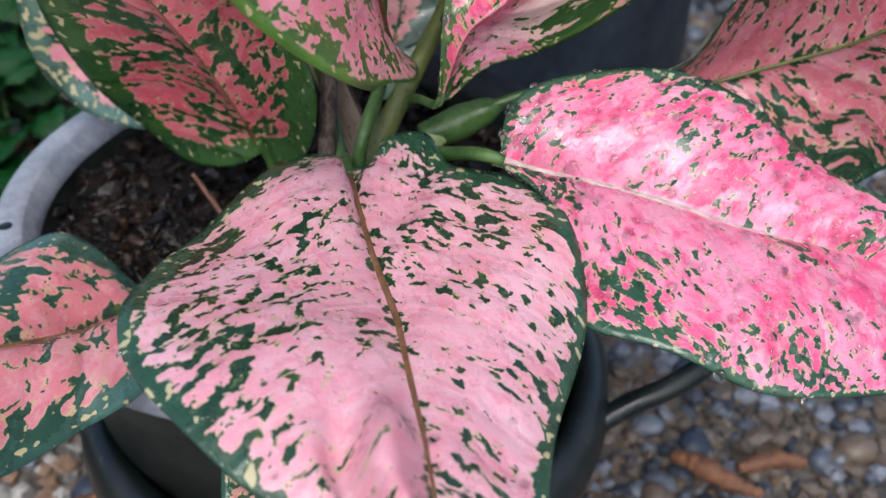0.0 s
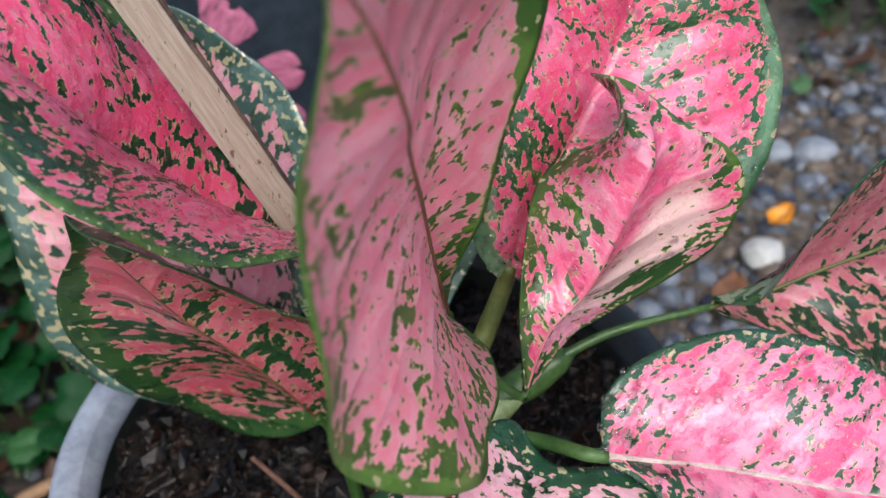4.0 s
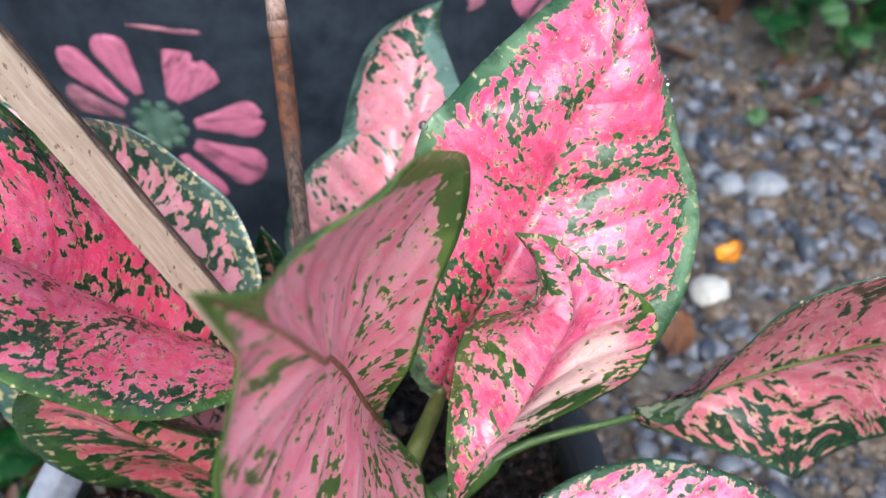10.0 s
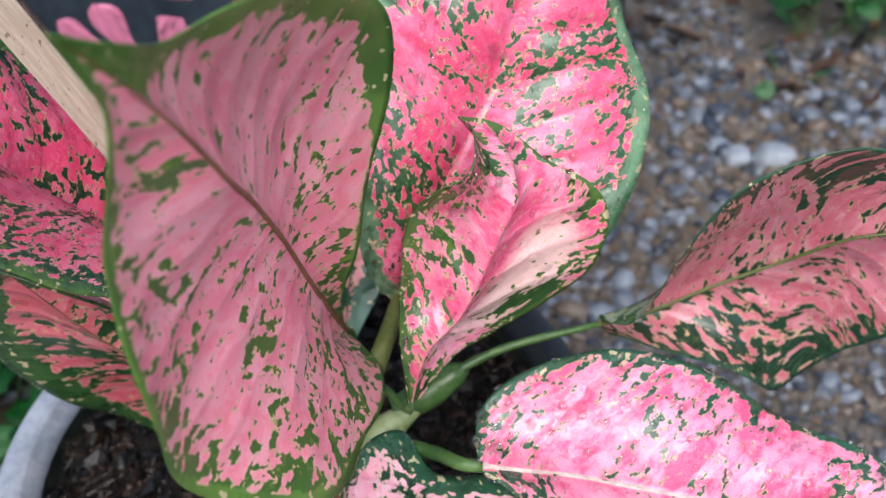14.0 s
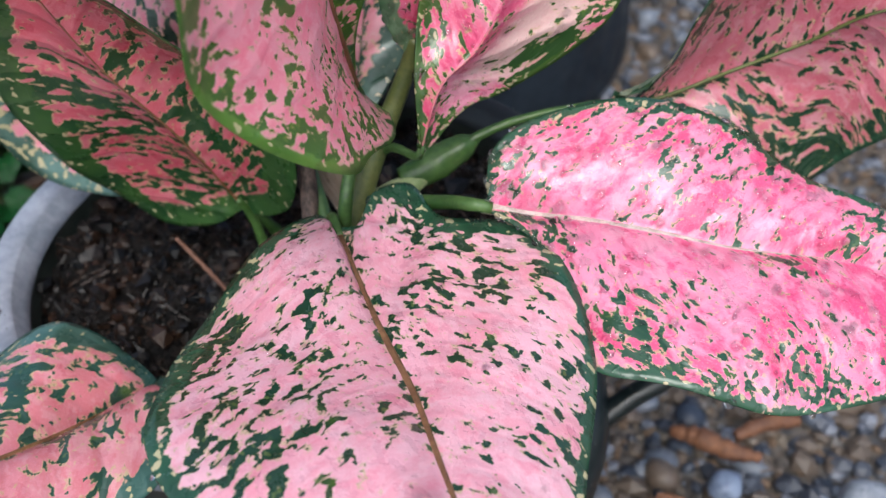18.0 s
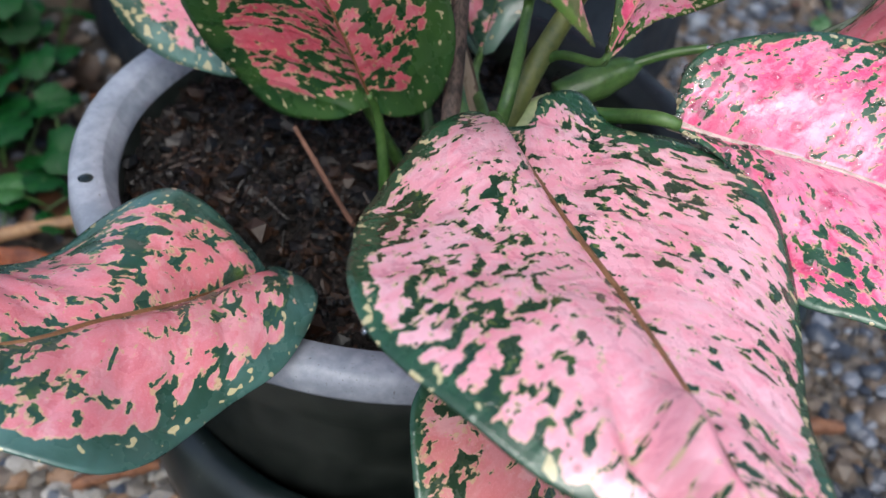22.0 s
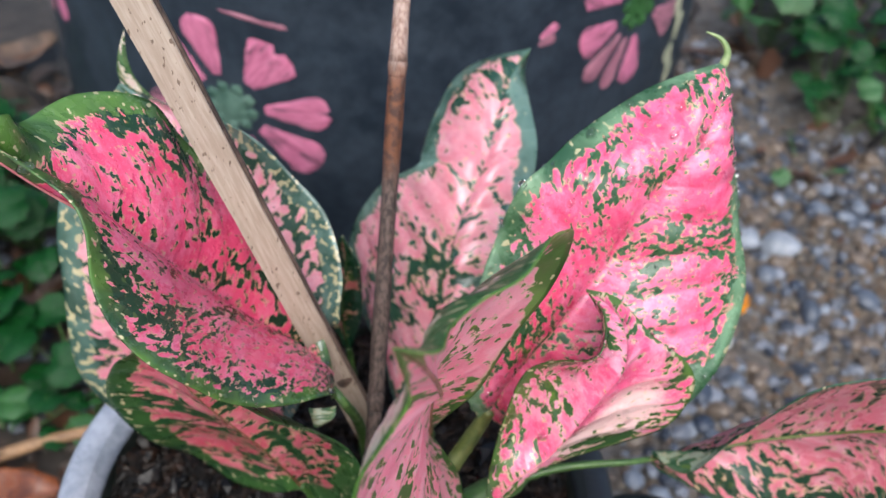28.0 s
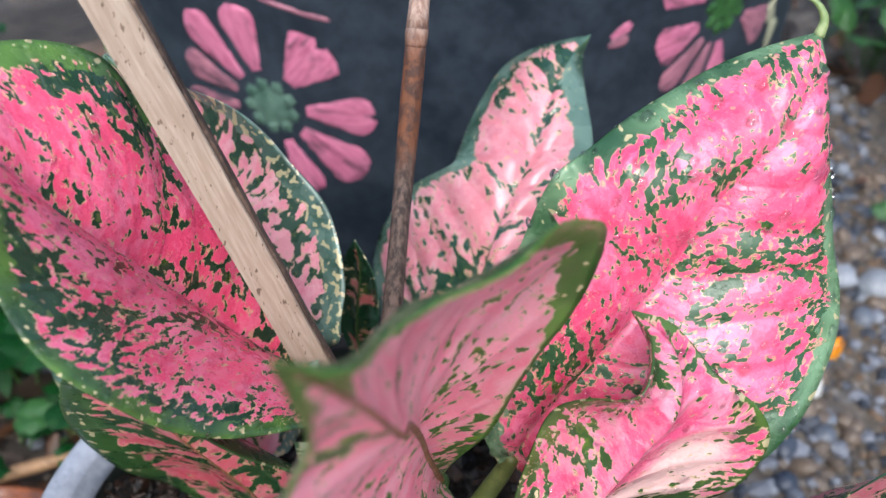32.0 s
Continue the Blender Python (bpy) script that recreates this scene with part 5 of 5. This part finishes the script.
# ---- things lying about ----
def build_bar(name, pts, radii, material, label, category, sides=10, ragged=0.0, seed=1):
    rng = random.Random(seed)
    path = spline(pts, np.linspace(0, 1, 28))
    rad = spline([(r, 0, 0) for r in radii], np.linspace(0, 1, 28))[:, 0]
    rad = rad * np.array([1 + ragged * rng.uniform(-1, 1) for _ in rad])
    v, f = tube(path, rad, sides)
    return tagged(mesh_object(name, v, f, material), label, category)


build_bar("soil_twig", [(-0.1089, 0.3703, 0.2515), (-0.101, 0.369, 0.236), (-0.092, 0.3665, 0.219), (-0.082, 0.363, 0.202)], (0.0010, 0.0012, 0.0011, 0.0012), MAT["twig"], "thin reddish dry twig poking out of the soil", "twig")
build_bar("dry_twig", [(-0.50, 0.528, 0.006), (-0.42, 0.548, 0.012), (-0.345, 0.562, 0.016), (-0.29, 0.584, 0.017), (-0.21, 0.606, 0.012)], (0.004, 0.0055, 0.0055, 0.005, 0.004), MAT["straw"], "tan dry twig lying on the ground", "twig", ragged=0.06)
build_bar("bark_piece", [(0.147, 0.417, 0.006), (0.160, 0.408, 0.009), (0.178, 0.394, 0.008), (0.196, 0.387, 0.006)], (0.004, 0.007, 0.0065, 0.003), MAT["chip"], "curved reddish brown bark piece on the gravel", "bark", 8, 0.18, 3)
build_bar("bark_piece", [(0.184, 0.403, 0.010), (0.205, 0.408, 0.012), (0.228, 0.410, 0.008)], (0.004, 0.0055, 0.004), MAT["chip"], "short reddish brown bark piece on the gravel", "bark", 8, 0.15, 4)
build_bar("bark_piece", [(-0.235, 0.372, 0.006), (-0.215, 0.378, 0.009), (-0.19, 0.386, 0.007)], (0.003, 0.005, 0.004), MAT["chip"], "reddish brown bark piece beside the pot", "bark", 8, 0.15, 5)


def dry_leaf(at, length, width, turn, material, label, seed, cup=0.012, name="fallen_leaf"):
    """A fallen leaf, cupped and wrinkled, resting on the ground."""
    rng = random.Random(seed)
    root = thing(name, label, "leaf", at)
    nu, nv = 26, 12
    verts, faces = [], []
    for i in range(nu + 1):
        u = i / nu
        half = width / 2 * math.sin(math.pi * (0.03 + 0.94 * u) ** 0.85) ** 0.8
        for j in range(nv + 1):
            q = 2 * j / nv - 1
            x, y = (u - 0.5) * length, half * q
            z = cup * (q * q * 0.8 + (2 * u - 1) ** 2 * 0.6) + 0.004 * noise.noise(Vector((x * 40 + seed, y * 40, 0))) + 0.006
            verts.append((x, y, z))
    top = len(verts)
    verts += [(x, y, z - 0.0011) for x, y, z in verts]
    w = nv + 1
    for i in range(nu):
        for j in range(nv):
            a = i * w + j
            faces.append((a, a + 1, a + w + 1, a + w))
            faces.append((top + a, top + a + w, top + a + w + 1, top + a + 1))
    for i in range(nu):
        for j in (0, nv):
            a = i * w + j
            faces.append((a, a + w, top + a + w, top + a))
    root.rotation_euler = (0, 0, radians(turn))
    mesh_object("blade", verts, faces, material, root)
    v, f = tube([(x, 0, 0.0068 + cup * 0.6 * (2 * x / length) ** 2) for x in np.linspace(-0.55, 0.48, 16) * length], np.linspace(0.0016, 0.0005, 16), 7)
    mesh_object("midrib", v, f, MAT["chip"], root)


dry_leaf((-0.322, 0.514, 0.004), 0.105, 0.088, 25, MAT["dead"], "glossy reddish brown fallen leaf on the ground", 1)
dry_leaf((-0.345, 0.455, 0.002), 0.07, 0.035, 70, MAT["dead"], "small brown fallen leaf beside the larger one", 2, 0.006)
dry_leaf((0.136, 0.338, 0.003), 0.06, 0.035, 120, MAT["chip"], "tan brown fallen leaf on the gravel", 3, 0.006)
dry_leaf((-0.455, 1.13, 0.004), 0.10, 0.05, 40, MAT["bark"], "dull brown fallen leaf near the drum", 4, 0.012)
dry_leaf((0.41, 0.60, 0.002), 0.06, 0.03, 15, MAT["chip"], "small curled brown leaf on the gravel", 6, 0.008)
dry_leaf((0.225, 0.655, 0.002), 0.05, 0.03, 60, MAT["chip"], "small brown leaf fragment on the gravel", 7, 0.006)
dry_leaf((0.297, 0.733, 0.006), 0.029, 0.021, 30, MAT["orange"], "fallen orange yellow petal on the gravel", 8, 0.008, "fallen_petal")


def build_litter():
    """Dark crumbled leaf litter and bark scraps among the herbs."""
    rng = np.random.RandomState(21)
    verts, faces = [], []
    grid = np.array([(u, v) for u in (-1, -0.33, 0.33, 1) for v in (-1, 0, 1)], float)
    for n in range(900):
        x, y = rng.uniform(-0.62, -0.21), rng.uniform(0.44, 1.15)
        if n % 3 == 0:
            x, y = rng.uniform(0.30, 0.80), rng.uniform(0.80, 1.45)
            if y < 1.15 - 0.35 * rng.rand():
                continue
        if math.hypot(x - DRUM[0], y - DRUM[1]) < DRUM_R + 0.02 or math.hypot(x + 0.049, y - 0.387) < 0.16:
            continue
        a, b = min(0.034, 0.011 * math.exp(rng.normal(0, 0.5))), rng.uniform(0.25, 0.7)
        p = np.stack([grid[:, 0] * a, grid[:, 1] * a * b * (1 - 0.6 * grid[:, 0] ** 2) * rng.uniform(0.7, 1.2, 12), a * (0.35 * rng.uniform(-1, 1) * grid[:, 1] ** 2 + 0.25 * rng.uniform(-1, 1) * grid[:, 0] ** 2)], 1)
        p = np.concatenate([p, p - (0, 0, 0.0008)])
        rot = np.array(Euler((rng.uniform(-0.45, 0.45), rng.uniform(-0.45, 0.45), rng.uniform(0, 6.28))).to_matrix())
        verts.append(p @ rot.T + (x, y, terrain(x, y) + 0.003 + 0.2 * a))
        k = 24 * (len(verts) - 1)
        for i in range(3):
            for j in range(2):
                c = k + 3 * i + j
                faces += [(c, c + 3, c + 4, c + 1), (c + 12, c + 13, c + 16, c + 15)]
    ob = mesh_object("leaf_litter", np.concatenate(verts), faces, MAT["litter"])
    tagged(ob, "dark crumbled dead leaves and bark scraps on the ground", "litter", kind="stuff")


build_litter()


def stone(name, at, size, material, label, seed):
    bm = bmesh.new()
    bmesh.ops.create_icosphere(bm, subdivisions=3, radius=1.0)
    for v in bm.verts:
        k = 1 + 0.22 * noise.noise(v.co * 1.3 + Vector((seed, 0, 0))) + 0.10 * noise.noise(v.co * 3.1 + Vector((0, seed, 0)))
        v.co = Vector((v.co.x * size[0] * k, v.co.y * size[1] * k, v.co.z * size[2] * k))
    ob = part(name, bm, material, None)
    ob.location = at
    return tagged(ob, label, "stone")


stone("white_stone", (0.268, 0.700, 0.008), (0.018, 0.015, 0.012), MAT["white"], "smooth white stone lying on the gravel", 1)
stone("pale_stone", (0.371, 0.828, 0.007), (0.020, 0.016, 0.012), MAT["paler"], "pale bluish stone on the gravel", 2)
stone("pale_stone", (0.338, 0.838, 0.006), (0.015, 0.013, 0.010), MAT["paler"], "smaller pale stone beside another one", 3)
stone("grey_stone", (0.245, 0.345, 0.006), (0.018, 0.016, 0.012), MAT["paler"], "round grey stone on the gravel", 4)
stone("blue_stone", (0.168, 0.372, 0.005), (0.011, 0.010, 0.008), MAT["slate"], "slate blue pebble near the bark pieces", 5)
stone("brown_rock", (-0.36, 0.955, 0.015), (0.07, 0.05, 0.045), MAT["rock"], "rough brown rock beside the drum", 6)
stone("brown_rock", (-0.46, 1.02, 0.012), (0.06, 0.05, 0.04), MAT["rock"], "rough brown rock among the herbs", 7)


# ---- low herbs ----
def herb_leaf_mesh(r):
    nu, nv = 7, 18
    verts, faces = [(0, 0, 0)], []
    for i in range(1, nu + 1):
        for k in range(nv):
            a = 2 * math.pi * k / nv
            rr = r * i / nu * (1 - 0.32 * math.exp(-((math.pi - abs(a - math.pi)) / 0.35) ** 2)) * (1 + 0.05 * math.cos(9 * a))
            z = -0.25 * r * (i / nu) ** 2 + 0.06 * r * math.cos(7 * a) * (i / nu) ** 2 + 0.22 * abs(rr * math.sin(a)) - 0.05 * r * math.exp(-((math.sin(a) * i / nu / 0.08) ** 2))
            verts.append((rr * math.cos(a), rr * math.sin(a), z))
    for k in range(nv):
        faces.append((0, 1 + k, 1 + (k + 1) % nv))
    for i in range(nu - 1):
        for k in range(nv):
            a, b = 1 + i * nv + k, 1 + i * nv + (k + 1) % nv
            faces.append((a, a + nv, b + nv, b))
    return verts, faces


def build_herb(name, at, leaves, radius, height, material, label, seed, spread=0.06):
    rng = random.Random(seed)
    root = thing(name, label, "plant", at, "low herbs on the ground")
    v, f = herb_leaf_mesh(1.0)
    shared = None
    for n in range(int(leaves * 1.5)):
        a = rng.uniform(0, 6.28)
        d = spread * math.sqrt(rng.random())
        h = height * rng.uniform(0.35, 1.0)
        p = Vector((d * math.cos(a), d * math.sin(a), h))
        s = radius * rng.uniform(0.5, 0.95)
        if shared is None:
            ob = mesh_object("herb_leaf", v, f, material, root)
            shared = ob.data
        else:
            ob = new("herb_leaf", shared)
            ob.parent = root
        ob.matrix_local = Matrix.LocRotScale(p, Euler((rng.uniform(-0.5, 0.5) - 0.25, rng.uniform(-0.5, 0.5), rng.uniform(0, 6.28))), (s, s, s))
        tv, tf = tube(spline([(0.3 * p.x, 0.3 * p.y, -0.004), (0.75 * p.x, 0.75 * p.y, h * 0.6), tuple(p)], np.linspace(0, 1, 8)), 0.0010, 6)
        mesh_object("herb_stalk", tv, tf, MAT["stem"], root)
    return root


for i, (x, y, n, r, h, m) in enumerate([(-0.345, 0.655, 8, 0.027, 0.055, 0), (-0.292, 0.662, 5, 0.024, 0.05, 0), (-0.272, 0.618, 4, 0.017, 0.035, 1), (-0.335, 0.60, 5, 0.018, 0.035, 0), (-0.37, 0.75, 8, 0.031, 0.08, 0), (-0.36, 0.83, 9, 0.030, 0.09, 0), (-0.43, 0.80, 12, 0.030, 0.10, 0), (-0.43, 0.92, 12, 0.030, 0.11, 0), (-0.50, 0.86, 12, 0.03, 0.11, 1), (-0.51, 1.0, 12, 0.03, 0.12, 0), (-0.44, 0.68, 10, 0.024, 0.06, 0), (-0.53, 0.74, 10, 0.026, 0.08, 0)]):
    build_herb("ground_herb", (x, y, 0.0), n, r, h, MAT["herb_light" if m else "herb"], "low herb with round dark green leaves", 30 + i)
for i, (x, y, n, r, h, m) in enumerate([(0.50, 1.04, 6, 0.022, 0.06, 0), (0.56, 1.02, 7, 0.024, 0.08, 1), (0.53, 1.13, 9, 0.028, 0.11, 0), (0.62, 1.08, 10, 0.030, 0.12, 0), (0.47, 1.22, 9, 0.028, 0.12, 1), (0.56, 1.24, 11, 0.032, 0.15, 0), (0.66, 1.22, 11, 0.034, 0.15, 1), (0.50, 1.36, 11, 0.034, 0.16, 0), (0.62, 1.38, 12, 0.034, 0.18, 0), (0.74, 1.30, 11, 0.034, 0.16, 0), (0.44, 0.955, 2, 0.016, 0.03, 1), (0.66, 0.95, 7, 0.024, 0.07, 1), (0.62, 0.84, 5, 0.018, 0.05, 1), (0.67, 0.77, 5, 0.018, 0.05, 0)]):
    build_herb("ground_herb", (x, y, 0.0), n, r, h, MAT["herb_light" if m else "herb"], "low herb with round green leaves beside the gravel", 60 + i)


# ---- water drops on the wet blades ----
def build_drops(key, count, seed, label):
    """Small flattened beads of water lying on a blade."""
    blade = BLADES[key]
    rng = random.Random(seed)
    co = np.empty(len(blade.data.vertices) * 3)
    nr = np.empty(len(blade.data.vertices) * 3)
    blade.data.vertices.foreach_get("co", co)
    blade.data.vertices.foreach_get("normal", nr)
    co, nr = co.reshape(-1, 3), nr.reshape(-1, 3)
    half = len(co) // 2
    bm = bmesh.new()
    bmesh.ops.create_uvsphere(bm, u_segments=10, v_segments=6, radius=1.0)
    base = np.array([v.co[:] for v in bm.verts])
    fcs = [[v.index for v in f.verts] for f in bm.faces]
    bm.free()
    verts, faces = [], []
    for n in range(count):
        i = rng.randrange(int(half * 0.9))
        w = Vector(nr[i])
        u = w.orthogonal().normalized()
        v = w.cross(u)
        s = min(0.0019, 0.0010 * math.exp(rng.gauss(0, 0.5)))
        m = np.array([u * s * rng.uniform(0.9, 1.6), v * s, w * s * 0.5])
        faces += [[k + len(verts) * len(base) for k in f] for f in fcs]
        verts.append(base @ m + co[i] + np.array(w) * s * 0.18 + np.array(u) * rng.uniform(-0.001, 0.001))
    ob = mesh_object("dew", np.concatenate(verts), faces, MAT["water"], blade, label)
    tagged(ob, kind="stuff")


build_drops("L3", 420, 1, "clear water drops on the pink blade")
build_drops("L10", 240, 2, "clear water drops on the pink blade")
build_drops("L11", 150, 3, "clear water drops on the curled blade")
build_drops("L6", 70, 4, "a few clear water drops")
build_drops("L1", 60, 5, "a few clear water drops")
